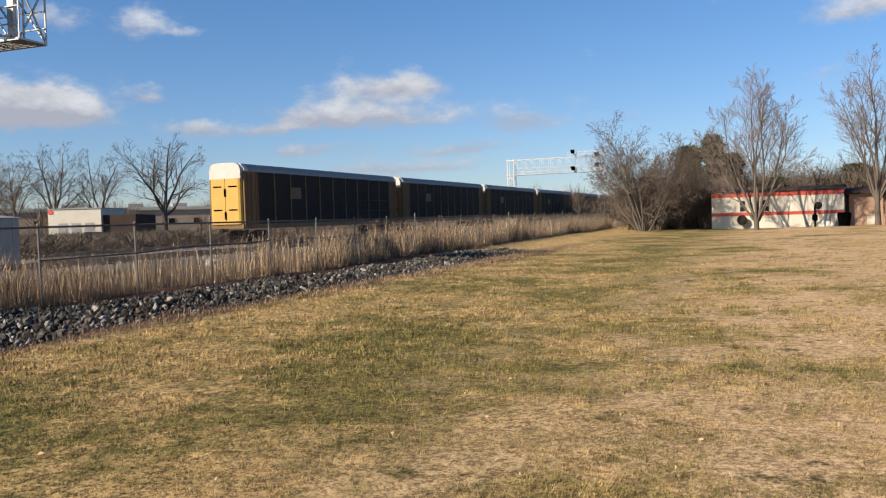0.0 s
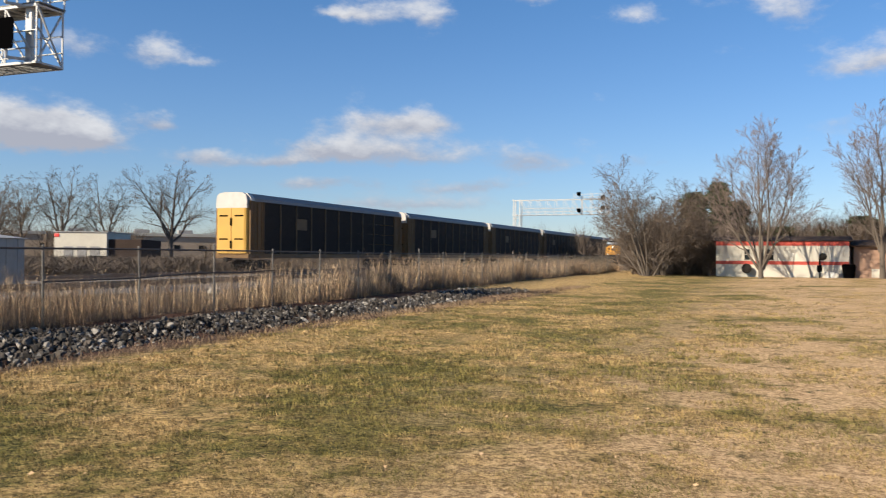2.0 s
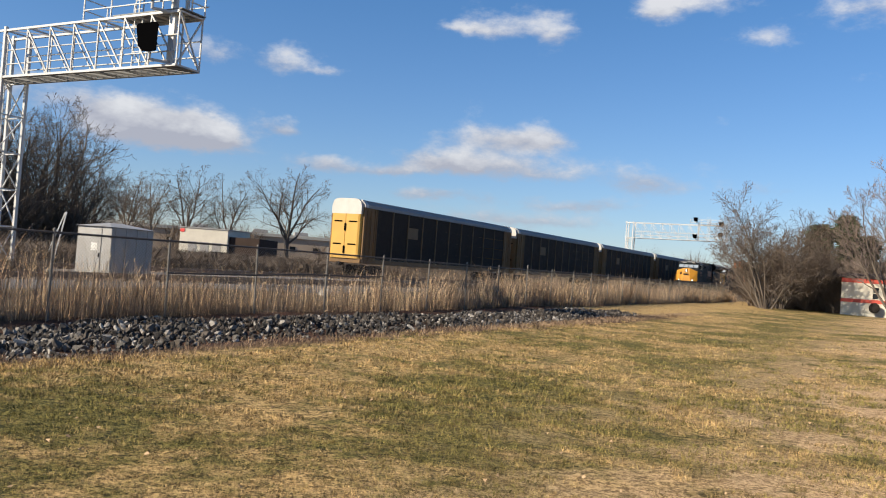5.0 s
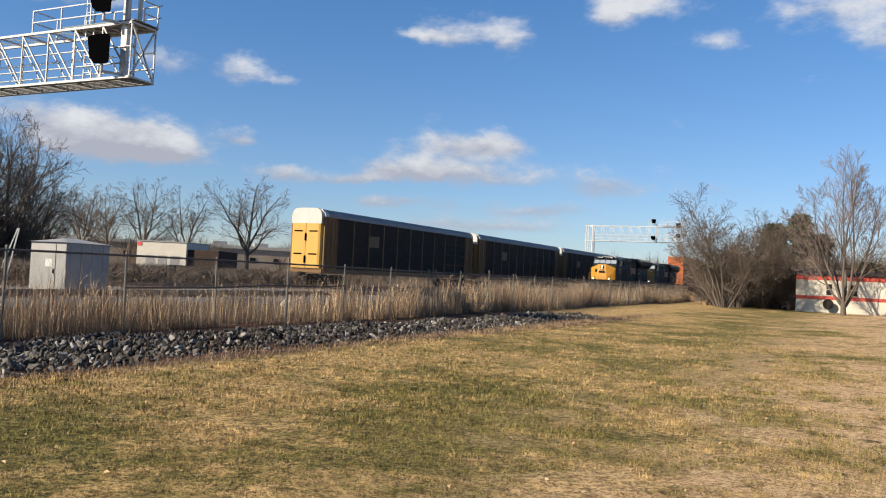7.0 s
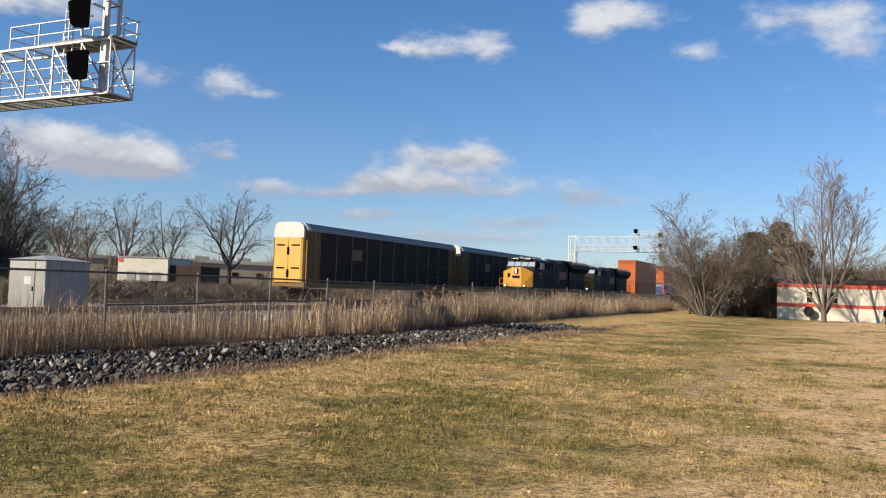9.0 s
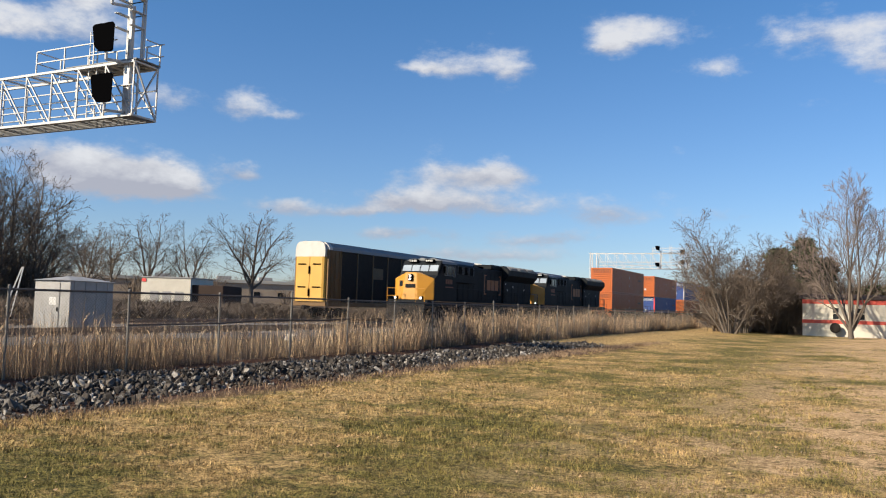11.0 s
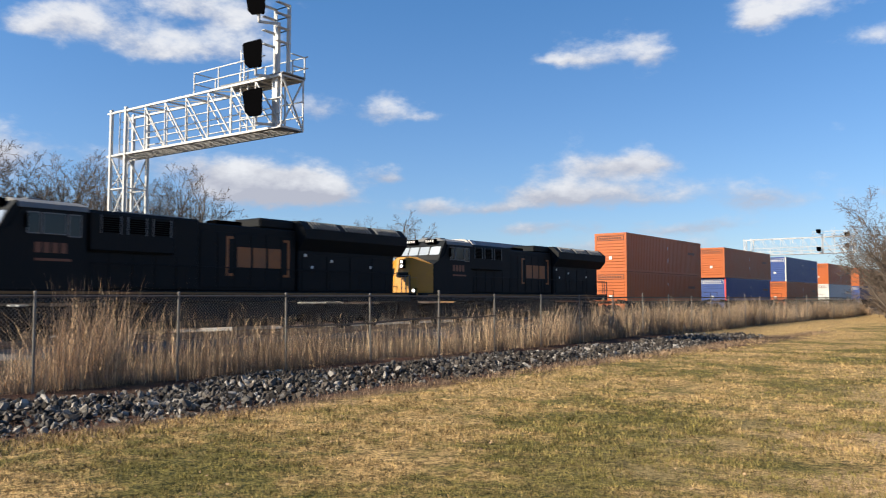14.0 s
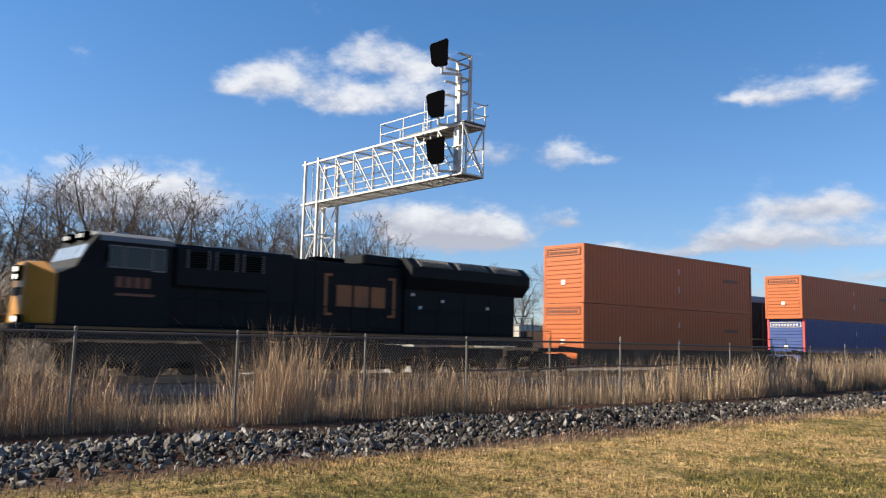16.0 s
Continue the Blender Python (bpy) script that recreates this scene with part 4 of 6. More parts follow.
    for x in (-0.62, 0.62):
        nb = B("number_board", cab, M_BLACK, x - 0.34, 0.9, 4.2, x + 0.34, 1.12, 4.42, 0.02)
        for i in range(4):
            B("number_bar", nb, M_CWHITE, x - 0.26 + 0.14 * i, 0.885, 4.25, x - 0.18 + 0.14 * i, 0.9, 4.37)
    for q in (-1, 1):
        for y0, y1, z0, z1 in ((1.5, 1.9, 3.35, 4.0), (1.98, 2.75, 3.35, 4.0), (2.83, 3.25, 3.3, 4.0)):
            w = window(cab, M_GLASS, [(q * 1.505, y0, z0), (q * 1.505, y1, z0), (q * 1.505, y1, z1), (q * 1.505, y0, z1)], 0.006)
            fb = bmesh.new()
            for p, r in (((y0, z0), (y1, z0)), ((y1, z0), (y1, z1)), ((y1, z1), (y0, z1)), ((y0, z1), (y0, z0))):
                beam(fb, (q * 1.515, *p), (q * 1.515, *r), 0.035)
            part("frame", fb, M_LOCOROOF, w)
        for i in range(4):          # the road number, as plain bars
            xa, xb = sorted((q * 1.5, q * 1.51))
            B("number_bar", cab, M_DULLMARK, xa, 1.75 + i * 0.28, 2.75, xb, 1.95 + i * 0.28, 3.08)
        B("cab_stripe", cab, M_DULLMARK, min(q * 1.5, q * 1.51), 1.75, 2.5, max(q * 1.5, q * 1.51), 2.95, 2.58)
        bm = bmesh.new()
        box(bm, min(q * 1.5, q * 1.62), 1.42, 3.5, max(q * 1.5, q * 1.62), 1.46, 3.95)
        part("mirror", bm, M_BLACK, cab)
    for x, y in ((-0.3, 1.9), (0.35, 2.2), (0.0, 2.9)):
        B("roof_unit", cab, M_LOCOROOF, x - 0.2, y - 0.25, 4.45, x + 0.2, y + 0.25, 4.56, 0.03)
    # hood in sections
    B("electrical_hood", o, M_LOCOBLUE, -1.12, 3.45, 1.6, 1.12, 8.2, 4.28, 0.06)
    B("engine_hood", o, M_LOCOBLUE, -0.98, 8.2, 1.6, 0.98, 13.3, 4.2, 0.06)
    bm = bmesh.new()
    box(bm, -1.3, 3.7, 2.9, 1.3, 7.0, 4.2, 0.05)
    part("blower_housing", bm, M_LOCOBLUE, o)
    for q in (-1, 1):
        for i in range(3):
            y = 4.1 + i * 1.0
            gb = bmesh.new()
            for k in range(7):
                zz = 3.55 + k * 0.075
                box(gb, min(q * 1.3, q * 1.32), y, zz, max(q * 1.3, q * 1.32), y + 0.7, zz + 0.045)
            part("grille", gb, M_BLACK, o)
            for dy in (-0.03, 0.7):
                B("grille_post", o, M_LOCOROOF, min(q * 1.3, q * 1.335), y + dy, 3.5, max(q * 1.3, q * 1.335), y + dy + 0.03, 4.12)
        for i in range(6):
            y = 8.35 + i * 0.81
            dd = B("hood_door", o, M_LOCOBLUE, min(q * 0.98, q * 1.005), y, 1.75, max(q * 0.98, q * 1.005), y + 0.76, 3.9, 0.01)
            for zz in (2.1, 3.4):
                B("latch", dd, M_TRUCK, min(q * 1.005, q * 1.03), y + 0.62, zz, max(q * 1.005, q * 1.03), y + 0.7, zz + 0.06)
        for i in range(5):
            y = 3.6 + i * 0.9
            B("cabinet_door", o, M_LOCOBLUE, min(q * 1.12, q * 1.145), y, 1.7, max(q * 1.12, q * 1.145), y + 0.84, 2.85, 0.01)
        # painted emblem on the hood: plain blocks between brackets
        xa, xb = sorted((q * 1.006, q * 1.02))
        for y0, y1, z0, z1 in ((9.55, 9.68, 2.2, 3.75), (9.68, 9.9, 3.65, 3.75), (9.68, 9.9, 2.2, 2.3), (12.75, 12.88, 2.2, 3.75), (12.53, 12.75, 3.65, 3.75), (12.53, 12.75, 2.2, 2.3)):
            B("emblem_bracket", o, M_EMBLEM, xa, y0, z0, xb, y1, z1)
        for y0 in (10.1, 10.9, 11.7):
            B("emblem_block", o, M_EMBLEM, xa, y0, 2.55, xb, y0 + 0.68, 3.35, 0, "faded yellow painted emblem block")
    B("exhaust_pipe", o, M_BLACK, -0.35, 9.6, 4.2, 0.35, 10.9, 4.42, 0.04)
    B("roof_hatch", o, M_LOCOROOF, -0.7, 5.0, 4.28, 0.7, 7.8, 4.36, 0.03)
    B("engine_top", o, M_LOCOBLUE, -0.85, 11.4, 4.2, 0.85, 13.3, 4.62, 0.08)
    # radiator section with overhanging wings
    B("radiator_body", o, M_LOCOBLUE, -1.12, 13.3, 1.6, 1.12, 19.6, 3.75, 0.04)
    bm = bmesh.new()
    extrude_y(bm, [(-1.12, 3.35), (-1.52, 3.85), (-1.52, 4.25), (-1.1, 4.62), (1.1, 4.62), (1.52, 4.25), (1.52, 3.85), (1.12, 3.35)], 13.3, 20.15)
    wing = part("radiator_wing", bm, M_LOCOBLUE, o)
    for q in (-1, 1):
        for i in range(3):
            y = 13.8 + i * 2.1
            rb = bmesh.new()
            for k in range(9):
                yy = y + k * 0.2
                beam(rb, (q * 1.5, yy, 4.29), (q * 1.14, yy, 4.61), 0.05)
            part("louvre", rb, M_LOCOROOF, wing)
        for i in range(4):
            y = 13.5 + i * 1.5
            B("radiator_door", o, M_LOCOBLUE, min(q * 1.12, q * 1.145), y, 1.7, max(q * 1.12, q * 1.145), y + 1.4, 3.2, 0.01)
        for y, z in ((14.0, 2.6), (15.2, 2.9), (17.8, 2.7), (13.6, 3.1)):
            B("placard", o, M_CWHITE, min(q * 1.145, q * 1.155), y, z, max(q * 1.145, q * 1.155), y + 0.14, z + 0.12)
        # handrail with stanchions along the walkway
        hb = bmesh.new()
        y = 3.7
        while y < E:
            bar(hb, (q * 1.47, y, 1.6), (q * 1.47, y, 2.5), 0.017, 5)
            y += 1.86
        bar(hb, (q * 1.47, 3.6, 2.5), (q * 1.47, E - 0.3, 2.5), 0.017, 5)
        part("side_handrail", hb, M_LOCOBLUE, o)
        rb = bmesh.new()
        for yy in (19.8, 20.1, 20.4):
            bar(rb, (q * 1.45, yy, 1.3), (q * 1.45, yy, 2.45), 0.022, 6)
        bar(rb, (q * 1.45, 20.4, 2.45), (q * 0.6, 20.4, 2.45), 0.02, 6)
        part("rear_handrail", rb, M_CWHITE if q < 0 else M_LOCOROOF, o)
    # fuel tank, trucks, couplers
    bm = bmesh.new()
    extrude_y(bm, [(-1.4, 1.17), (-1.4, 0.55), (-1.05, 0.22), (1.05, 0.22), (1.4, 0.55), (1.4, 1.17)], 6.6, 13.0)
    part("fuel_tank", bm, M_LOCOBLUE, o)
    for y in (3.3, 16.4):
        tk = truck(o, y, (-1.95, 0.0, 1.95), 0.53)
        # unseen gear, added with the boxes below to darken the gaps under the frame
        for dy in (-1.0, 0.95):
            B("traction_motor", tk, M_BLACK, -0.68, y + dy - 0.72, 0.28, 0.68, y + dy + 0.72, 1.05, 0.08)
        for q in (-1, 1):
            xa, xb = sorted((q * 0.98, q * 1.16))
            B("truck_bolster", tk, M_TRUCK, xa, y - 2.5, 0.66, xb, y + 2.5, 1.06, 0.06)
            for dy in (-1.3, 1.3):
                bm = bmesh.new()
                bar(bm, (q * 1.2, y + dy - 0.28, 0.98), (q * 1.2, y + dy + 0.28, 0.98), 0.11, 10)
                part("brake_cylinder", bm, M_TRUCK, tk)
    for q in (-1, 1):
        bm = bmesh.new()
        bar(bm, (q * 1.2, 13.1, 0.86), (q * 1.2, 14.0, 0.86), 0.24, 12)
        part("air_reservoir", bm, M_TRUCK, o)
        xa, xb = sorted((q * 0.9, q * 1.45))
        B("battery_box", o, M_LOCOBLUE, xa, 5.95, 0.5, xb, 6.55, 1.17, 0.03)
    coupler(o, -1.1, -1)
    coupler(o, E - 0.1, 1)
    return o


def container(parent_m, length, paint, post_paint, label, marks):
    """A 2.59 m wide, 2.9 m high box; its front end at y = 0, its foot at z = 0."""
    c = thing("shipping_container", parent_m, label, "container", "stacked shipping containers")
    w, h = 1.295, 2.9
    side = 0.035
    B("floor", c, M_BLACK, -w + 0.05, 0.05, 0.02, w - 0.05, length - 0.05, 0.14)
    B("roof", c, paint, -w + 0.02, 0.03, h - 0.05, w - 0.02, length - 0.03, h - 0.005)
    for q in (-1, 1):
        bm = bmesh.new()                      # ribbed side sheet
        n = int(length / 0.31)
        xs = []
        for i in range(n):
            y = 0.12 + (length - 0.24) * i / n
            d = (length - 0.24) / n
            xs += [(y, 0), (y + d * 0.55, 0), (y + d * 0.65, 1), (y + d * 0.9, 1)]
        xs.append((length - 0.12, 0))
        lo = [bm.verts.new((q * (w - 0.02 - side * 0.5 * k), y, 0.12)) for y, k in xs]
        hi = [bm.verts.new((q * (w - 0.02 - side * 0.5 * k), y, h - 0.1)) for y, k in xs]
        for i in range(len(xs) - 1):
            bm.faces.new((lo[i], lo[i + 1], hi[i + 1], hi[i]))
        part("side_wall", bm, paint, c)
        for z0, z1 in ((0.0, 0.16), (h - 0.12, h)):
            B("side_rail", c, paint, min(q * w, q * (w - 0.07)), 0.06, z0, max(q * w, q * (w - 0.07)), length - 0.06, z1, 0.008)
        for y0, y1 in ((0.0, 0.16), (length - 0.16, length)):
            B("corner_post", c, post_paint, min(q * w, q * (w - 0.14)), y0, 0.0, max(q * w, q * (w - 0.14)), y1, h, 0.012)
        # side marks as plain bars
        for y, z, dy, dz in marks:
            B("mark_bar", c, M_CWHITE if dz > dy else M_DULLMARK, min(q * (w - 0.018), q * (w - 0.002)), y, z, max(q * (w - 0.018), q * (w - 0.002)), y + dy, z + dz)
    for y0, y1, s in ((0.02, 0.07, 1), (length - 0.07, length - 0.02, -1)):
        B("end_wall", c, paint, -w + 0.13, y0, 0.1, w - 0.13, y1, h - 0.1)
    for k in range(9):                        # pressed bands on the front end
        z = 0.28 + k * 0.225
        B("end_rib", c, paint, -w + 0.2, -0.012, z, w - 0.2, 0.03, z + 0.12, 0.02)
    B("end_header", c, paint, -w + 0.14, -0.006, h - 0.16, w - 0.14, 0.08, h)
    B("end_sill", c, paint, -w + 0.14, -0.006, 0.0, w - 0.14, 0.08, 0.16)
    dark = M_DULLMARK if paint is not M_CBLUE else M_CWHITE
    fb = bmesh.new()
    for p, q in (((-1.05, 2.36), (1.05, 2.36)), ((1.05, 2.36), (1.05, 2.68)), ((1.05, 2.68), (-1.05, 2.68)), ((-1.05, 2.68), (-1.05, 2.36))):
        beam(fb, (p[0], 0.0, p[1]), (q[0], 0.0, q[1]), 0.035)
    part("name_frame", fb, dark, c)
    B("placard", c, M_CWHITE, -0.12, -0.03, 0.9, 0.12, -0.012, 1.15)
    for i in range(9):
        B("name_bar", c, dark, -0.92 + i * 0.205, -0.022, 2.45, -0.80 + i * 0.205, 0.012, 2.575)
    return c


def build_well_car(label):
    """A well wagon, 22.4 m over its pulling faces; the containers' front end stands at y = 0."""
    o = thing("well_wagon", pose(T1X, 0, RAILZ), label, "railway wagon", "moving well wagons")
    for q in (-1, 1):
        bm = bmesh.new()
        xa, xb = sorted((q * 1.36, q * 1.46))
        extrude_x(bm, [(-0.6, 0.35), (-0.6, 0.9), (-1.9, 1.1), (-1.9, 1.25), (0.0, 1.12), (16.15, 1.12), (18.05, 1.25), (18.05, 1.1), (16.75, 0.9), (16.75, 0.35)], xa, xb)
        part("side_sill", bm, M_TRUCK, o)
    B("well_floor", o, M_TRUCK, -1.36, -0.5, 0.32, 1.36, 16.65, 0.4)
    for s, y in ((-1, -0.6), (1, 16.75)):
        y0, y1 = sorted((y, y + s * 1.9))
        B("end_platform", o, M_TRUCK, -1.4, y0, 0.95, 1.4, y1, 1.12, 0.02)
        bm = bmesh.new()
        for x in (-1.3, 1.3):
            bar(bm, (x, y + s * 1.8, 1.1), (x, y + s * 1.8, 1.9), 0.02, 5)
        bar(bm, (-1.3, y + s * 1.8, 1.9), (1.3, y + s * 1.8, 1.9), 0.02, 5)
        part("end_handrail", bm, M_TRUCK, o)
        truck(o, y + s * 1.3, (-0.9, 0.9), 0.44)
        coupler(o, y + s * 1.8, s)
    return o


loco1 = build_locomotive("dark blue six-axle diesel locomotive with a yellow nose and lit headlights")
loco2 = copy_thing(loco1, pose(T1X, 0, RAILZ))
tagged(loco2, "second dark blue diesel locomotive with a yellow nose behind the leader")

MARKS = [(8.2, 0.9, 0.07, 0.35), (8.2, 1.9, 0.07, 0.3), (12.9, 1.75, 1.6, 0.2)]
ORANGE_L = "orange ribbed 53-foot container with dark lettering bars on its end"
BLUE_L = "blue ribbed container with white lettering bars"
STACKS = [  # lower and upper box of each wagon: (length, paint, post paint, label)
    ((16.15, M_ORANGE, M_ORANGE, ORANGE_L), (16.15, M_ORANGE, M_ORANGE, ORANGE_L)),
    ((15.6, M_CBLUE, M_CRED, "blue container with red corner posts and white lettering bars"), (16.15, M_ORANGE, M_ORANGE, ORANGE_L)),
    ((16.15, M_ORANGE, M_ORANGE, ORANGE_L), (16.15, M_CBLUE, M_CWHITE, BLUE_L + " and pale corner posts")),
    ((16.15, M_CWHITE, M_CWHITE, "white ribbed container with dark lettering bars"), (16.15, M_ORANGE, M_ORANGE, ORANGE_L)),
    ((16.15, M_CBLUE, M_CBLUE, BLUE_L), (16.15, M_ORANGE, M_ORANGE, ORANGE_L)),
    ((16.15, M_ORANGE, M_ORANGE, ORANGE_L), (16.15, M_ORANGE, M_ORANGE, ORANGE_L)),
    ((16.15, M_CBLUE, M_CBLUE, BLUE_L), (16.15, M_CBLUE, M_CBLUE, BLUE_L)),
]
moving = [(loco1, 0.0, 0.0), (loco2, 22.25, 0.0)]     # thing, distance behind the leader, height over the rails
made = {}
first_car = None
for k, (lower, upper) in enumerate(STACKS):
    off = 46.5 + 22.85 * k
    if first_car is None:
        car = first_car = build_well_car("dark grimy double-stack well wagon")
    else:
        car = copy_thing(first_car, pose(T1X, 0, RAILZ))
    moving.append((car, off, 0.0))
    for (length, paint, posts, label), z in ((lower, 0.42), (upper, 3.34)):
        key = (length, paint.name, posts.name)
        if key in made:
            c = copy_thing(made[key], pose(T1X, 0, RAILZ))
        else:
            c = made[key] = container(pose(T1X, 0, RAILZ), length, paint, posts, label, MARKS)
        moving.append((c, off + (16.15 - length) / 2, z))


# ---------- trees ----------
def frame_of(d):
    """Two directions across d."""
    x, y, z = d
    if abs(z) < 0.9:
        k = math.sqrt(x * x + y * y)
        u = (y / k, -x / k, 0.0)
    else:
        k = math.sqrt(y * y + z * z)
        u = (0.0, z / k, -y / k)
    w = (y * u[2] - z * u[1], z * u[0] - x * u[2], x * u[1] - y * u[0])
    return np.array(u), np.array(w)


RING = {n: [(math.cos(2 * math.pi * i / n), math.sin(2 * math.pi * i / n)) for i in range(n)] for n in (3, 5, 7)}


class Twigs:
    """Collects tapered tubes into one vertex and face list."""

    def __init__(self):
        self.v, self.f = [], []

    def tube(self, pts, radii, n):
        base = len(self.v)
        d = pts[-1] - pts[0]
        u, w = frame_of(d / (math.sqrt(d[0] * d[0] + d[1] * d[1] + d[2] * d[2]) + 1e-9))
        u, w = u.tolist(), w.tolist()
        for p, r in zip(pts, radii):
            px, py, pz = p.tolist()
            for c, s in RING[n]:
                self.v.append((px + r * (c * u[0] + s * w[0]), py + r * (c * u[1] + s * w[1]), pz + r * (c * u[2] + s * w[2])))
        for k in range(len(pts) - 1):
            for i in range(n):
                j = (i + 1) % n
                self.f.append((base + k * n + i, base + k * n + j, base + (k + 1) * n + j, base + (k + 1) * n + i))


def grow(rng, wood, fine, p, d, length, radius, level, spec):
    """One limb and, from it, its side limbs."""
    kids, spread, ratio, lift, wob, least = spec
    n = (5, 5, 4, 2, 1)[level]
    pts, radii, dirs = [p], [radius], [d]
    for k in range(n):
        d = d + rng.normal(0, wob, 3) + (0.0, 0.0, lift)
        d = d / math.sqrt(d[0] * d[0] + d[1] * d[1] + d[2] * d[2])
        p = p + d * length / n
        pts.append(p)
        radii.append(max(radius * (1 - 0.8 * (k + 1) / n), least))
        dirs.append(d)
    (wood if level < 2 else fine).tube(pts, radii, 7 if level == 0 else 5 if level == 1 else 3)
    if level >= len(kids):
        return
    turn = rng.uniform(0, 2 * math.pi)
    for i in range(kids[level]):
        f = min((0.22, 0.18, 0.15, 0.15)[level] + 0.8 * (i + rng.uniform(0.1, 0.9)) / kids[level], 0.97)
        k = min(int(f * n), n - 1)
        q = pts[k] + (pts[k + 1] - pts[k]) * (f * n - k)
        u, w = frame_of(dirs[k])
        turn += 2.4 + rng.normal(0, 0.4)
        s = radians(spread[level] * rng.uniform(0.65, 1.3))
        e = math.cos(s) * dirs[k] + math.sin(s) * (math.cos(turn) * u + math.sin(turn) * w)
        here = radii[k] + (radii[k + 1] - radii[k]) * (f * n - k)
        grow(rng, wood, fine, q, e, length * ratio[level] * rng.uniform(0.75, 1.2) * (1.15 - 0.65 * f), max(here * 0.6, least), level + 1, spec)


def build_tree(name, m, seed, trunk, stems, spec, bark, twig, label):
    """trunk: height and radius of the bole (0 for none); stems: the main limbs (x, y, z, lean x, lean y, length, radius)."""
    rng = np.random.default_rng(seed)
    wood, fine = Twigs(), Twigs()
    tall, thick = trunk
    if tall:
        pts = [np.array((0.04 * math.sin(k * 1.9) * tall * 0.2, 0.03 * math.cos(k * 1.3) * tall * 0.2, -0.3 + (tall + 0.3) * k / 4)) for k in range(5)]
        wood.tube(pts, [thick * 1.35, thick * 1.05, thick * 0.97, thick * 0.9, thick * 0.72], 7)
    for x, y, z, lx, ly, length, r in stems:
        d = np.array((lx, ly, 1.0))
        grow(rng, wood, fine, np.array((x, y, z - 0.25)), d / np.linalg.norm(d), length, r, 0, spec)
    t = thing(name, m, label, "tree", "bare trees")
    o = raw("trunk", wood.v, wood.f, bark, t)
    o.data.shade_smooth()
    raw("crown", fine.v, fine.f, twig, t, "fine bare twigs")
    return t


# side limbs at each level, their angle, their length share, upward bend, wobble, thinnest radius
VASE = ((9, 8, 7), (32, 36, 38), (0.48, 0.50, 0.5), 0.06, 0.09, 0.0098)
ROUND = ((8, 6, 5), (44, 44, 44), (0.55, 0.54, 0.54), 0.04, 0.15, 0.0130)
BRUSH = ((9, 8, 6), (44, 46, 48), (0.54, 0.52, 0.54), 0.035, 0.15, 0.0112)
THICK = ((7, 6, 5), (36, 40, 42), (0.50, 0.54, 0.55), 0.045, 0.11, 0.0120)


def at(x, y, rz=0.0, s=1.0):
    return pose(x, y, gz(y) - 0.02, 0, 0, rz) @ Matrix.Scale(s, 4)


yard_tree = build_tree("bare_yard_tree", at(-0.35, 69.5), 5, (1.3, 0.2),
                       [(-0.1, 0, 0.9, -0.62, 0.05, 7.04, 0.102), (-0.1, 0.1, 1.1, -0.36, 0.25, 8.45, 0.109), (0, -0.1, 1.2, -0.12, -0.18, 9.33, 0.109), (0.1, 0, 1.2, 0.1, 0.15, 10, 0.116),
                        (0.12, 0, 1, 0.34, -0.12, 9.15, 0.109), (0.15, 0.1, 0.9, 0.62, 0.08, 7.92, 0.102), (0.1, -0.1, 1.1, 0.45, -0.45, 6.69, 0.0816), (-0.1, 0.1, 1.1, -0.25, 0.55, 6.69, 0.0816)],
                       VASE, M_BARK, M_TWIGPALE, "bare multi-stemmed maple with pale bark before the mobile home")
tall_tree = build_tree("bare_tall_tree", at(8.6, 74.0), 11, (3.0, 0.22),
                       [(0, 0, 3, 0.02, 0, 9.86, 0.136), (0.05, 0, 2.4, 0.26, 0.1, 8.62, 0.102), (-0.05, 0, 2.2, -0.27, -0.05, 8.62, 0.102), (0, 0.05, 2.7, 0.12, 0.3, 8.1, 0.0884), (0, -0.05, 2.6, -0.1, -0.3, 8.1, 0.0884),
                        (-0.05, 0, 2, -0.46, 0.1, 6.51, 0.0816), (0.05, 0, 2.1, 0.48, -0.1, 6.51, 0.0816)],
                       VASE, M_BARK, M_TWIGPALE, "tall bare tree with upswept limbs beside the deck")
line_tree = build_tree("bare_lineside_tree", at(-9.1, 70.5), 21, (0.8, 0.2),
                       [(-0.3, 0, 0.2, -0.4, 0.1, 7.04, 0.0884), (0.1, 0, 0.4, -0.08, 0, 8.27, 0.109), (0.4, 0.1, 0.2, 0.36, 0.05, 7.39, 0.0952), (0.2, 0.4, 0.2, 0.15, 0.3, 7.22, 0.0816), (-0.4, 0.2, 0.1, -0.62, 0, 5.89, 0.0748),
                        (0.4, -0.1, 0.1, 0.62, -0.1, 5.7, 0.0748), (0, -0.3, 0.1, 0.1, -0.4, 6.34, 0.0748), (-0.2, 0.5, 0.1, -0.25, 0.4, 7.22, 0.0748), (-0.1, -0.1, 0.2, -0.22, -0.15, 7.92, 0.0816)],
                       BRUSH, M_BARK, M_TWIG, "bare many-stemmed scrub tree at the end of the fence")
oak = build_tree("bare_round_tree", at(-80.7, 99, 39), 33, (4.6, 0.36),
                 [(0, 0, 4.6, 0.05, 0.05, 9.8, 0.24), (0, 0, 4.2, -0.45, 0.1, 9.4, 0.2), (0, 0, 4.3, 0.5, -0.1, 9.4, 0.2), (0, 0, 3.6, -1.15, -0.1, 8.6, 0.19), (0, 0, 3.4, 1.2, 0.1, 8.8, 0.19), (0, 0, 4.0, 0.1, 0.9, 8.2, 0.16), (0, 0, 4.0, -0.1, -0.9, 8.2, 0.16)],
                 ROUND, M_BARK, M_TWIG, "bare round-crowned tree before far buildings")
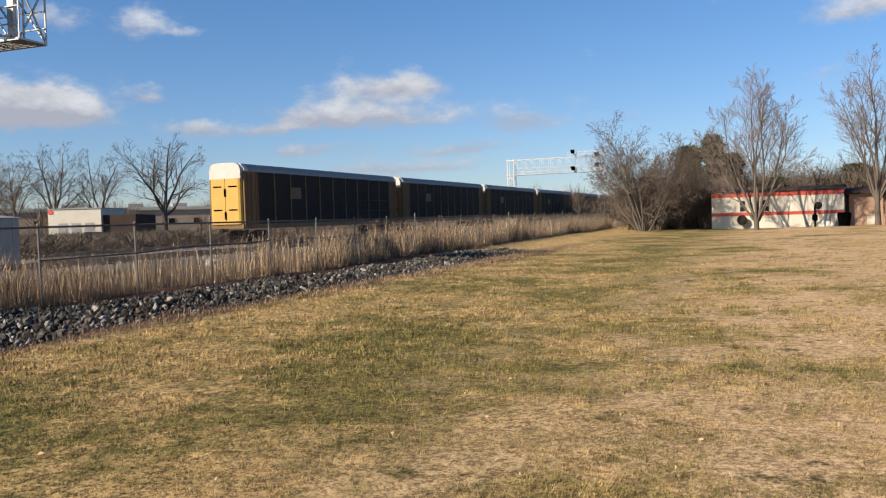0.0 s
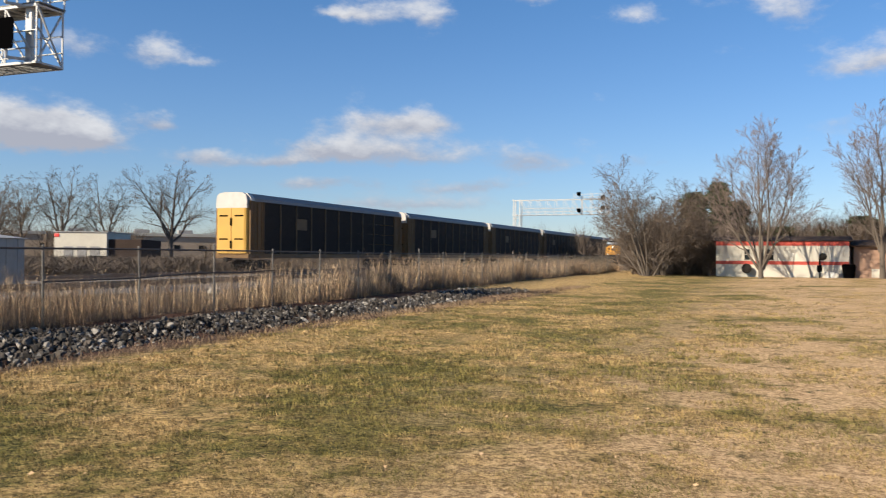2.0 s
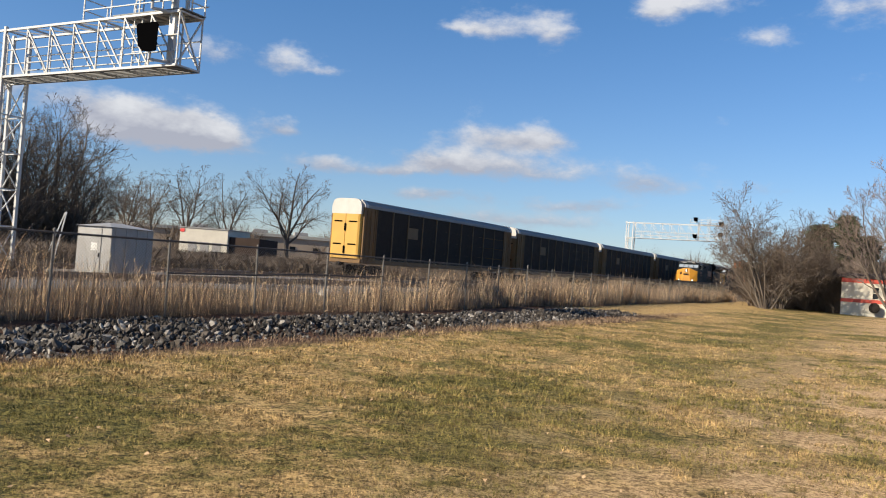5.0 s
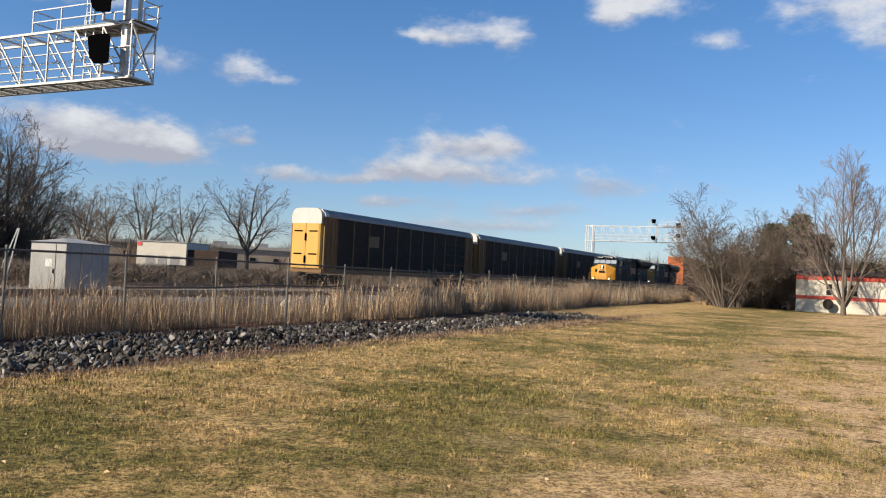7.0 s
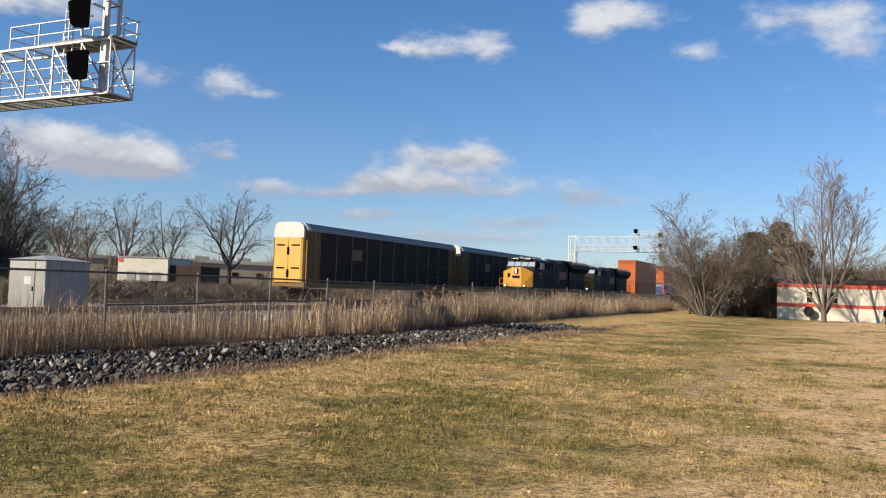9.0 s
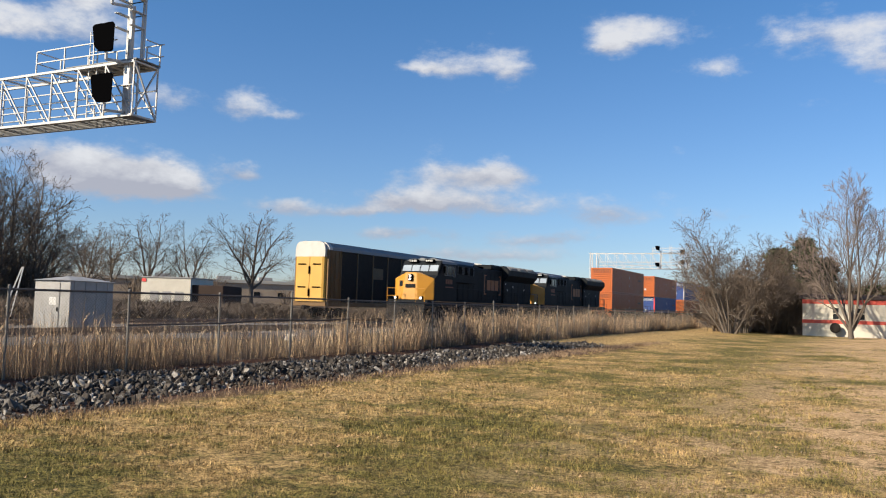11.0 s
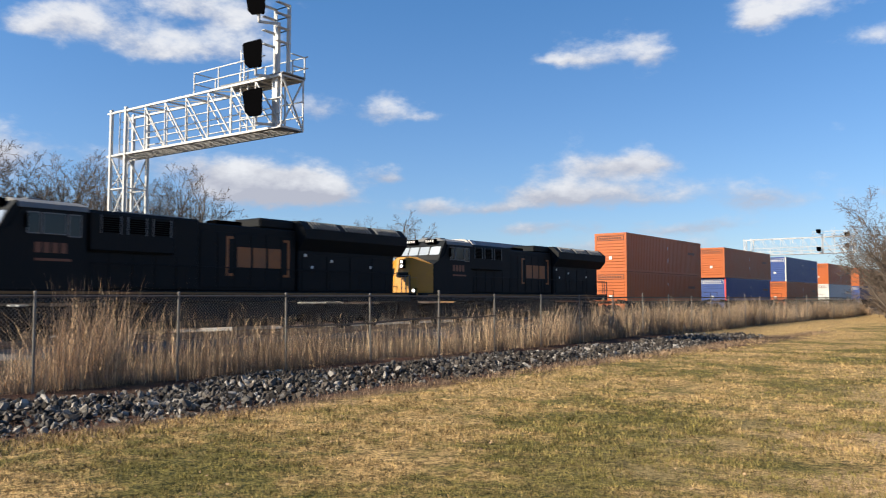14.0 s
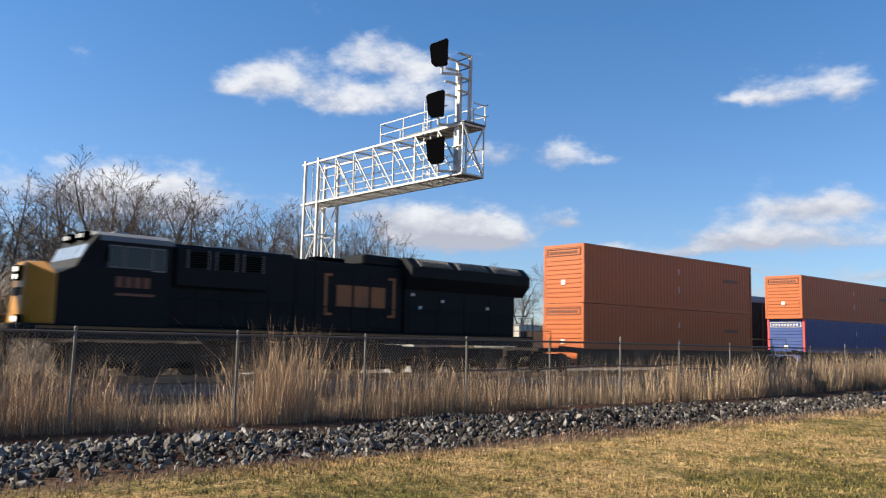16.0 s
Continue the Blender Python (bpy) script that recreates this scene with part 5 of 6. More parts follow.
slim = build_tree("bare_slim_tree", at(-88.2, 86, 46), 41, (3.6, 0.25),
                  [(0, 0, 3.6, -0.1, 0.02, 8.8, 0.18), (0.1, 0, 3.0, 0.32, 0.05, 9.4, 0.17), (0, 0, 3.4, -0.5, 0.1, 6.4, 0.12), (0, 0, 3.2, 0.75, -0.1, 6.2, 0.12), (0, 0, 3.6, 0.1, 0.5, 6.8, 0.12), (0, 0, 3.6, -0.05, -0.5, 6.8, 0.12)],
                  ROUND, M_BARK, M_TWIG, "bare slim forked tree beyond the tracks")
wild = build_tree("bare_thicket_tree", at(-60, 20), 61, (1.6, 0.22),
                  [(0, 0, 1.6, 0.04, 0.05, 10.0, 0.17), (0, 0, 1.4, -0.28, 0.15, 9.2, 0.14), (0, 0, 1.4, 0.3, -0.1, 9.2, 0.14), (0, 0, 1.2, 0.1, 0.45, 8.0, 0.12), (0, 0, 1.2, -0.1, -0.45, 8.0, 0.12), (0, 0, 0.9, -0.7, 0.1, 6.2, 0.1), (0, 0, 0.9, 0.75, 0, 6.2, 0.1)],
                  THICK, M_BARK, M_TWIG, "bare thicket tree with dense dark twigs beyond the tracks")
copies = [
    (slim, -100.3, 86, 20, 0.92), (slim, -93, 84, 140, 0.88), (slim, -106, 84, 200, 0.9), (slim, -86, 92, 190, 0.95), (oak, -112, 96, 80, 0.85),
    (line_tree, -8.2, 73.0, 150, 0.82), (line_tree, -10.6, 86, 60, 0.8), (line_tree, -6.6, 77, 130, 0.62), (line_tree, -7.8, 80, 200, 0.74), (line_tree, -5.0, 88, 20, 0.78), (line_tree, -4.6, 80, 300, 0.55),
    (tall_tree, 15.5, 80, 70, 0.9), (tall_tree, 12.5, 66, 190, 0.95), (yard_tree, 18, 92, 90, 0.95),
]
for src, x, y, rz, s in copies:
    copy_thing(src, at(x, y, rz)).scale = (s, s, s)


thicket = random.Random(8)
# thicket beyond the tracks: direction and height of its skyline, in degrees
SKYLINE = [(52.0, 7.0), (53.5, 9.0), (55.5, 8.2), (57.3, 8.6), (59.0, 9.3), (61.0, 8.9), (63.0, 8.8), (65.5, 10.4), (68.0, 10.2), (70.4, 10.9), (73.0, 9.9), (76.5, 10.0), (80.0, 10.4), (84.0, 10.0), (89.0, 10.2)]
for k, (a, e) in enumerate(SKYLINE):
    for row, (d, drop) in enumerate(((70.0, 1.0), (80.0, 0.93))):
        dist = d + thicket.uniform(-3, 3)
        b = radians(a + thicket.uniform(-0.4, 0.4) + 0.9 * row)
        x, y = -dist * math.sin(b), dist * math.cos(b)
        src, own = (slim, 12.4) if (k + row) % 4 == 3 else (wild, 11.6)
        size = drop * (dist * math.tan(radians(e)) + 1.5 - gz(y)) / own * thicket.uniform(0.9, 1.0)
        copy_thing(src, at(x, y, thicket.uniform(0, 360))).scale = (size, size, size)


def build_conifer(m, seed, height, width, label):
    t = thing("evergreen_tree", m, label, "tree", "evergreens")
    rng = np.random.default_rng(seed)
    w = Twigs()
    w.tube([np.array((0, 0, -0.2)), np.array((0, 0, height * 0.5)), np.array((0.1, 0, height * 0.95))], [0.25, 0.16, 0.03], 7)
    raw("trunk", w.v, w.f, M_BARK, t)
    n = 9000
    h = rng.uniform(0.1, 1.0, n)
    lobes = 0.7 + 0.3 * np.sin(h * 17 + 2.0 * np.sin(5 * h)) + rng.normal(0, 0.16, n)
    r = width * np.sqrt(np.clip(1.02 - h, 0, 1)) * lobes * np.sqrt(rng.uniform(0.25, 1, n))
    a = rng.uniform(0, 2 * math.pi, n)
    r *= 0.8 + 0.3 * np.sin(3 * a + 11 * h)
    c = np.stack([r * np.cos(a), r * np.sin(a), h * height + rng.normal(0, 0.15, n)], 1)
    d = np.stack([np.cos(a), np.sin(a), rng.uniform(-0.3, 0.9, n)], 1) + rng.normal(0, 0.5, (n, 3))
    d /= np.linalg.norm(d, axis=1)[:, None]
    e = np.cross(d, rng.normal(0, 1, (n, 3)))
    e /= np.linalg.norm(e, axis=1)[:, None]
    s = rng.uniform(0.16, 0.42, n)[:, None]
    v = np.concatenate([c - e * s * 0.3, c + e * s * 0.3, c + d * s * 1.6], 0)
    raw("foliage", v.tolist(), [(i, n + i, 2 * n + i) for i in range(n)], M_NEEDLE, t)
    return t


pine = build_conifer(at(-5.2, 104), 3, 10.3, 3.6, "dark green rounded evergreen behind the mobile home")
for x, y, rz, k, kz in ((-7.6, 100, 70, 1.25, 0.86), (-3.4, 107, 150, 1.2, 0.8), (1.8, 106, 200, 1.2, 0.5), (6.8, 104, 20, 1.0, 0.46), (10.5, 108, 130, 1.3, 0.62), (15.5, 106, 250, 1.2, 0.56)):
    copy_thing(pine, at(x, y, rz)).scale = (k, k, kz)


def build_woods(name, seed, count, place, tall, label, spread=1.0):
    """A far belt of bare brush and trees: thin upright twigs, too many to count."""
    rng = np.random.default_rng(seed)
    V, F = [], []
    for _ in range(count):
        x, y = place(rng)
        hh = tall * rng.uniform(0.55, 1.1)
        z = gz(y) - 0.1
        k = 64
        w = hh * 0.22 * spread
        bx = x + rng.normal(0, w * 0.3, k)
        by = y + rng.normal(0, w * 0.3, k)
        b0 = rng.uniform(0.0, 0.55, k) * hh
        tx, ty = bx + rng.normal(0, w, k), by + rng.normal(0, w, k)
        tz = b0 + hh * rng.uniform(0.25, 0.5, k)
        r = rng.uniform(0.014, 0.046, k) * (1 + hh * 0.04)
        base = len(V)
        for i in range(k):
            V += [(bx[i] - r[i], by[i], z + b0[i]), (bx[i] + r[i], by[i] + r[i], z + b0[i]), (tx[i], ty[i], z + min(tz[i], hh))]
            F.append((base + 3 * i, base + 3 * i + 1, base + 3 * i + 2))
        base = len(V)
        V += [(x - 0.12, y, z), (x + 0.12, y, z), (x + rng.normal(0, 0.5), y, z + hh * 0.8)]
        F.append((base, base + 1, base + 2))
    tagged(raw(name, V, F, M_TWIG), label, "woodland", kind="stuff")


build_woods("far_woodland", 51, 950, lambda r: (lambda a, d: (-d * math.sin(a), d * math.cos(a)))(radians(r.uniform(-32, 30)), r.uniform(150, 300)), 8.0, "distant bare brown winter woodland along the horizon")
build_woods("west_woodland", 52, 800, lambda r: (lambda a, d: (-d * math.sin(a), d * math.cos(a)))(radians(r.uniform(30, 100)), r.uniform(140, 240)), 7.5, "distant bare brown winter woodland beyond the buildings")
build_woods("lineside_brush", 53, 260, lambda r: (r.uniform(-11.5, -3.5), r.uniform(76, 112)), 5.2, "tangled brown brush beside the line", 1.5)
build_woods("yard_brush", 54, 460, lambda r: (r.uniform(-6, 30), r.uniform(98, 128)), 7.6, "brown brush behind the mobile home", 1.3)
build_woods("track_brush", 55, 620, lambda r: (r.uniform(-74, -54), r.uniform(-8, 45)), 7.2, "dense dark brush on the far side of the tracks", 1.3)
build_woods("low_brush", 56, 900, lambda r: (r.uniform(-72, -42), r.uniform(40, 75)), 1.5, "low brown weeds beyond the tracks", 2.5)
build_woods("mast_brush", 58, 230, lambda r: (r.uniform(-34.2, -29.6), r.uniform(4, 22)), 1.15, "waist-high brown weeds round the gantry mast", 2.2)
build_woods("bank_brush", 57, 900, lambda r: (r.uniform(-52, -42), r.uniform(-8, 60)), 1.7, "knee-high brown weeds beyond the tracks", 2.5)


# ---------- mobile home and deck ----------
def build_mobile_home():
    h = thing("mobile_home", pose(-3.95, 75.0, 0.42, 0, 0, -0.6), "white mobile home with red stripes and a dark low roof", "house")
    W, D, H = 10.25, 4.2, 3.0
    wins = [(2.25, 2.7), (3.95, 4.6)]
    xs = [0, 2.25, 2.72, 3.95, 4.6, W]
    # front wall with two window openings
    B("wall_panel", h, M_SIDING, 0, 0, 0, W, 0.12, 1.35, label="white siding with a red stripe")
    B("wall_panel", h, M_SIDING, 0, 0, 2.42, W, 0.12, H)
    for x0, x1 in ((0, 2.25), (2.72, 3.95), (4.6, W)):
        B("wall_panel", h, M_SIDING, x0, 0, 1.35, x1, 0.12, 2.42)
    for x0, x1, y0, y1 in ((0, 0.12, 0.12, D), (W - 0.12, W, 0.12, D), (0.12, W - 0.12, D - 0.12, D)):
        B("wall_panel", h, M_SIDING, x0, y0, 0, x1, y1, H)
    for i in range(34):
        B("siding_rib", h, M_SIDING, 0.15 + i * 0.3, -0.012, 0.02, 0.165 + i * 0.3, 0.0, 1.28)
    B("stripe", h, M_REDSTRIPE, -0.01, -0.02, 2.66, W + 0.01, 0.0, 3.02, label="red painted top stripe")
    B("stripe", h, M_REDSTRIPE, -0.01, -0.02, 1.08, W + 0.01, 0.0, 1.36, label="red painted middle stripe")
    for x0, x1 in ((2.25, 2.72), (3.95, 4.6)):
        fr = bmesh.new()
        for a, c in (((x0, 1.42), (x1, 1.42)), ((x1, 1.42), (x1, 2.38)), ((x1, 2.38), (x0, 2.38)), ((x0, 2.38), (x0, 1.42)), ((x0, 1.92), (x1, 1.92))):
            beam(fr, (a[0], -0.01, a[1]), (c[0], -0.01, c[1]), 0.06)
        w = part("window", fr, M_SIDING, h)
        B("pane", w, M_GLASS, x0, 0.04, 1.38, x1, 0.06, 2.4)
    bm = bmesh.new()
    extrude_x(bm, [(-0.12, H + 0.03), (-0.12, H + 0.08), (D / 2, H + 0.5), (D + 0.35, H + 0.12), (D + 0.35, H + 0.005)], -0.3, W + 0.3)
    part("roof", bm, M_SHINGLE, h, "dark shingle roof")
    # satellite dishes and meter post
    d = thing("satellite_dish", pose(-1.5, 74.5, 1.15), "small grey satellite dish on the house wall", "satellite dish")
    bm = bmesh.new()
    bmesh.ops.create_uvsphere(bm, u_segments=14, v_segments=8, radius=0.42)
    for v in bm.verts:
        v.co.y *= 0.22
    part("dish", bm, M_TRUCK, d)
    bm = bmesh.new()
    bar(bm, (0, 0.05, 0), (0, 0.5, -0.15), 0.03)
    part("arm", bm, M_TRUCK, d)
    p = thing("meter_post", pose(4.0, 72.8, 0.42), "dark meter post with a small dish", "post")
    bm = bmesh.new()
    bar(bm, (0, 0, -0.1), (0, 0, 1.7), 0.07)
    part("pole", bm, M_BLACK, p)
    B("meter_box", p, M_BLACK, -0.2, -0.15, 0.55, 0.2, 0.15, 1.05, 0.03)
    bm = bmesh.new()
    bmesh.ops.create_uvsphere(bm, u_segments=12, v_segments=8, radius=0.3, matrix=Matrix.Translation((0.25, 0, 1.75)))
    for v in bm.verts:
        v.co.y *= 0.3
    part("dish", bm, M_TRUCK, p)
    for x, s in ((4.55, 0.35), (4.95, 0.28)):
        u = thing("utility_box", pose(x, 73.0, 0.40), "small white utility box by the house", "utility box", "white utility boxes")
        B("box", u, M_PVC, -0.15, -0.12, 0, 0.15, 0.12, s + 0.2, 0.03)
        B("lid", u, M_PVC, -0.17, -0.14, s + 0.2, 0.17, 0.14, s + 0.25, 0.01)
    bn = thing("rubbish_bin", pose(6.15, 73.2, 0.42), "black wheeled rubbish bin beside the house", "bin")
    bm = bmesh.new()
    bmesh.ops.create_cone(bm, cap_ends=True, segments=16, radius1=0.4, radius2=0.52, depth=1.0, matrix=Matrix.Translation((0, 0, 0.5)))
    part("body", bm, M_BLACK, bn)
    bm = bmesh.new()
    bmesh.ops.create_cone(bm, cap_ends=True, segments=16, radius1=0.55, radius2=0.42, depth=0.16, matrix=Matrix.Translation((0, 0, 1.08)))
    part("lid", bm, M_BLACK, bn)


build_mobile_home()


def build_porch_house():
    h = thing("porch_house", pose(6.75, 76.0, 0.42), "tan boarded house addition with a roofed wooden porch", "house")
    B("wall", h, M_TAN, 0, 0, 0, 2.5, 4, 2.6, label="tan boarded wall")
    B("wall", h, M_TAN, 2.5, 2.0, 0, 8.5, 4, 2.6, label="tan boarded wall")
    for i in range(16):
        B("board", h, M_TAN, 0.0, -0.02, 0.03 + i * 0.16, 2.5, 0.0, 0.17 + i * 0.16)
    B("skirt_hatch", h, M_SIDING, 1.3, -0.05, 0.1, 2.2, -0.02, 0.8, label="pale skirting hatch")
    bm = bmesh.new()
    extrude_x(bm, [(-0.4, 2.6), (-0.4, 2.72), (2.0, 3.2), (4.4, 2.72), (4.4, 2.6)], -0.3, 8.8)
    part("roof", bm, M_SHINGLE, h, "dark shingle roof")
    B("deck_floor", h, M_DECK, 2.5, -0.1, 0.75, 6.2, 2.0, 0.9)
    for x in (2.6, 4.3, 6.1):
        B("porch_post", h, M_DECK, x, -0.05, 0, x + 0.12, 0.07, 2.6)
    B("hand_rail", h, M_DECK, 2.5, -0.08, 1.75, 6.2, 0.0, 1.84)
    for i in range(24):
        B("baluster", h, M_DECK, 2.75 + i * 0.145, -0.06, 0.9, 2.80 + i * 0.145, -0.02, 1.75)
    B("door", h, M_SHINGLE, 3.1, 1.93, 0.9, 4.0, 2.0, 2.55, label="dark porch door")
    B("skirting", h, M_TAN, 2.5, 0.0, 0.0, 6.2, 0.05, 0.74)
    t = thing("storage_tub", pose(10.3, 74.6, 0.42), "green plastic storage tub on the lawn", "tub")
    B("tub", t, M_GREENBOX, -0.5, -0.3, 0, 0.5, 0.3, 0.45, 0.06)
    B("lid", t, M_GREENBOX, -0.54, -0.34, 0.45, 0.54, 0.34, 0.52, 0.02)
    s = thing("red_striped_trailer", pose(13.8, 80.5, 0.45), "white trailer home with a red stripe and grey tarpaulin", "house")
    B("body", s, M_SIDING, 0, 0, 0.2, 7, 3, 2.9, 0.05)
    B("stripe", s, M_REDSTRIPE, -0.01, -0.02, 2.5, 7.01, -0.002, 2.85)
    B("skirt", s, M_REDSTRIPE, 0.05, -0.01, 0, 6.95, 2.9, 0.2)
    B("window", s, M_GLASS, 1.2, -0.015, 1.4, 2.2, -0.001, 2.2)
    q = build_tree("oak_with_leaves", at(12.0, 75.8), 61, (0.4, 0.08), [(0, 0, 0.4, 0.05, 0, 3.0, 0.06), (0, 0, 0.3, -0.4, 0.2, 2.2, 0.04), (0, 0, 0.3, 0.4, -0.2, 2.2, 0.04)], BRUSH, M_BARK, M_BROWNLEAF, "small oak holding dry brown leaves beside the porch")
    return q


build_porch_house()


# ---------- beyond the tracks ----------
def build_relay_house():
    c = thing("relay_house", pose(-31.75, 26.4, 0.02), "pale aluminium railway relay house with a low hipped roof", "equipment shed")
    W, D, H = 2.35, 1.3, 2.42
    B("base", c, M_CONCRETE, -W - 0.15, -0.1, -0.25, 0.1, D + 1.25, 0.1)
    B("body", c, M_CABINET, -W, 0, 0.1, 0, D + 1.15, H, 0.02)
    for i in range(4):
        y = 0.2 + i * 0.62
        B("panel_seam", c, M_CABINET, 0, y, 0.12, 0.025, y + 0.05, H - 0.02)
    bm = bmesh.new()
    e = 0.1
    b4 = [bm.verts.new(v) for v in ((-W - e, -e, H), (e, -e, H), (e, D + 1.15 + e, H), (-W - e, D + 1.15 + e, H))]
    t2 = [bm.verts.new(v) for v in ((-W / 2, 0.8, H + 0.22), (-W / 2, D + 0.35, H + 0.22))]
    bm.faces.new(b4)
    bm.faces.new((b4[0], t2[0], b4[1]))
    bm.faces.new((b4[1], t2[0], t2[1], b4[2]))
    bm.faces.new((b4[2], t2[1], b4[3]))
    bm.faces.new((b4[3], t2[1], t2[0], b4[0]))
    part("roof", bm, M_CABINET, c)
    d = B("door", c, M_CABINET, -W + 0.7, -0.03, 0.15, -W + 1.7, 0.0, H - 0.1, 0.01)
    B("notice", d, M_CWHITE, -W + 1.05, -0.04, 1.3, -W + 1.5, -0.03, 1.65, label="white notice sheet")
    B("handle", d, M_BLACK, -W + 1.6, -0.08, 1.0, -W + 1.64, -0.03, 1.2)
    for x, lean in ((-6.2, 0.35), (-5.4, 0.2)):
        g = thing("crossing_arm", pose(-36.6 + x, 31.0, 0.2), "raised white crossing gate arm", "barrier", "raised gate arms")
        bm = bmesh.new()
        beam(bm, (0, 0, 0), (lean * 2.6, lean * 1.5, 3.1), 0.06)
        part("arm", bm, M_CWHITE, g)
        B("pedestal", g, M_TRUCK, -0.2, -0.2, -0.3, 0.2, 0.2, 0.3, 0.03)


build_relay_house()


def build_pipes():
    for x in (-33.6, -34.25):
        p = thing("pipe_stub", pose(x, 17.2, 0.1), "white plastic pipe standing upright by the mast", "pipe", "white upright pipes")
        bm = bmesh.new()
        bar(bm, (0, 0, -0.3), (0.05, 0, 1.35), 0.22, 14)
        part("pipe", bm, M_PVC, p)
        bm = bmesh.new()
        bar(bm, (0.05, 0, 1.35), (0.052, 0, 1.45), 0.25, 14)
        part("cap", bm, M_PVC, p)


build_pipes()


def build_debris(name, x, y, w, h, mat, label):
    """A crumpled heap: a squashed, dented blob."""
    rng = np.random.default_rng(int(abs(x * 10)))
    t = thing(name, pose(x, y, float(land(x, y))), label, "debris")
    bm = bmesh.new()
    bmesh.ops.create_icosphere(bm, subdivisions=2, radius=1.0)
    for v in bm.verts:
        k = 0.75 + 0.35 * noise.noise(v.co * 2.3 + Vector((x, y, 0)))
        v.co = Vector((v.co.x * w * k, v.co.y * w * 0.7 * k, max(v.co.z, -0.2) * h * k + 0.1 * h))
    part("heap", bm, mat, t)


build_debris("rubble_heap", -21.6, 29.4, 0.55, 0.34, M_CONCRETE, "small heap of white broken concrete behind the fence")
build_debris("white_sack", -29.8, 16.4, 0.75, 0.4, M_PVC, "crumpled white plastic sack beside the track")

def build_far_buildings():
    w = thing("white_warehouse", pose(-76.0, 79.7, 0.3, 0, 0, 22), "white flat-roofed warehouse with a dark shaded side", "warehouse")
    B("wall", w, M_SIDING, -5.2, 0, 0, 1.2, 8, 4.3, 0.03, "white metal wall")
    # solid dark box: the bay's shade is put into its colour
    B("loading_shade", w, M_SHINGLE, 1.2, 0.5, 0, 5.2, 8, 3.5, 0.03, "dark solid block standing for the shaded loading bay")
    B("roof", w, M_CABINET, -5.3, -0.1, 4.3, 1.3, 8.1, 4.42)
    B("sign", w, M_CRED, -5.15, -0.06, 3.75, -4.6, -0.01, 4.15, label="plain red sign panel")
    for i in range(3):
        B("door", w, M_CABINET, -4.0 + i * 1.6, -0.05, 0.2, -2.9 + i * 1.6, -0.01, 2.6)
    t = thing("tan_warehouse", pose(-104, 100, 0.3, 0, 0, 45), "long low tan warehouse with a pale roof edge", "warehouse")
    B("wall", t, M_TANBRICK, -24, 0, 0, 26, 14, 4.8, 0.03)
    B("roof_edge", t, M_SIDING, -24.2, -0.2, 4.8, 26.2, 14.2, 5.3, 0, "pale metal roof edge")
    for i in range(12):
        B("window", t, M_GLASS, -22 + i * 4, -0.05, 2.6, -21.0 + i * 4, -0.01, 3.4)
    for i, x in enumerate((2, 12, 19)):
        B("roof_unit", t, M_CABINET, x, 3, 5.3, x + 2.4, 5, 6.0, 0.05)
    pl = thing("parked_car", pose(-69, 72.5, 0.3, 0, 0, 50), "dark parked car near the white warehouse", "car")
    bm = bmesh.new()
    extrude_x(bm, [(-2.2, 0.35), (-2.2, 0.85), (-1.2, 0.95), (-0.6, 1.45), (1.0, 1.45), (1.7, 0.98), (2.2, 0.9), (2.2, 0.35)], -0.85, 0.85)
    part("body", bm, M_LOCOBLUE, pl)
    for x in (-0.86, 0.86):
        for y in (-1.35, 1.35):
            bm = bmesh.new()
            bar(bm, (x - 0.1, y, 0.32), (x + 0.1, y, 0.32), 0.32, 14)
            part("wheel", bm, M_BLACK, pl)


build_far_buildings()


# ---------- weeds, stones and lawn ----------
def blades(name, rng, x, y, h, w, lean, mat, label, category, start=0.0):
    """Bent tapering blades, two pieces each."""
    n = len(x)
    a = rng.uniform(0, 2 * math.pi, n)
    z = land(x, y) - 0.02 + start
    dx, dy = np.cos(a), np.sin(a)
    la = rng.uniform(0, 2 * math.pi, n)
    lx, ly = np.cos(la) * lean * h, np.sin(la) * lean * h
    c = np.stack([x, y, z], 1)
    s = np.stack([dx * w, dy * w, np.zeros(n)], 1)
    mid = c + np.stack([lx * 0.35, ly * 0.35, h * 0.58], 1)
    tip = c + np.stack([lx, ly, h], 1)
    v = np.concatenate([c - s, c + s, mid - s * 0.75, mid + s * 0.75, tip], 0)
    i = np.arange(n)
    f = [tuple(r) for r in np.stack([i, n + i, 3 * n + i, 2 * n + i], 1).tolist()] + [tuple(r) for r in np.stack([2 * n + i, 3 * n + i, 4 * n + i], 1).tolist()]
    return tagged(raw(name, v.tolist(), f, mat), label, category, kind="stuff")


M_PLUME = material("pale_dry_grass", (0.55, 0.40, 0.24), 0.95, vary=0.25, scale=2.5, fine=9.0, bump=0.0, random_tint=0.4)


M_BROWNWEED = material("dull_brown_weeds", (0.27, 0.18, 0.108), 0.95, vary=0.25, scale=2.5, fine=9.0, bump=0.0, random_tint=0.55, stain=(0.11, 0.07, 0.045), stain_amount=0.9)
M_MATTED = material("matted_dead_weeds", (0.20, 0.135, 0.082), 0.95, vary=0.3, scale=2.5, fine=9.0, bump=0.0, random_tint=0.5)


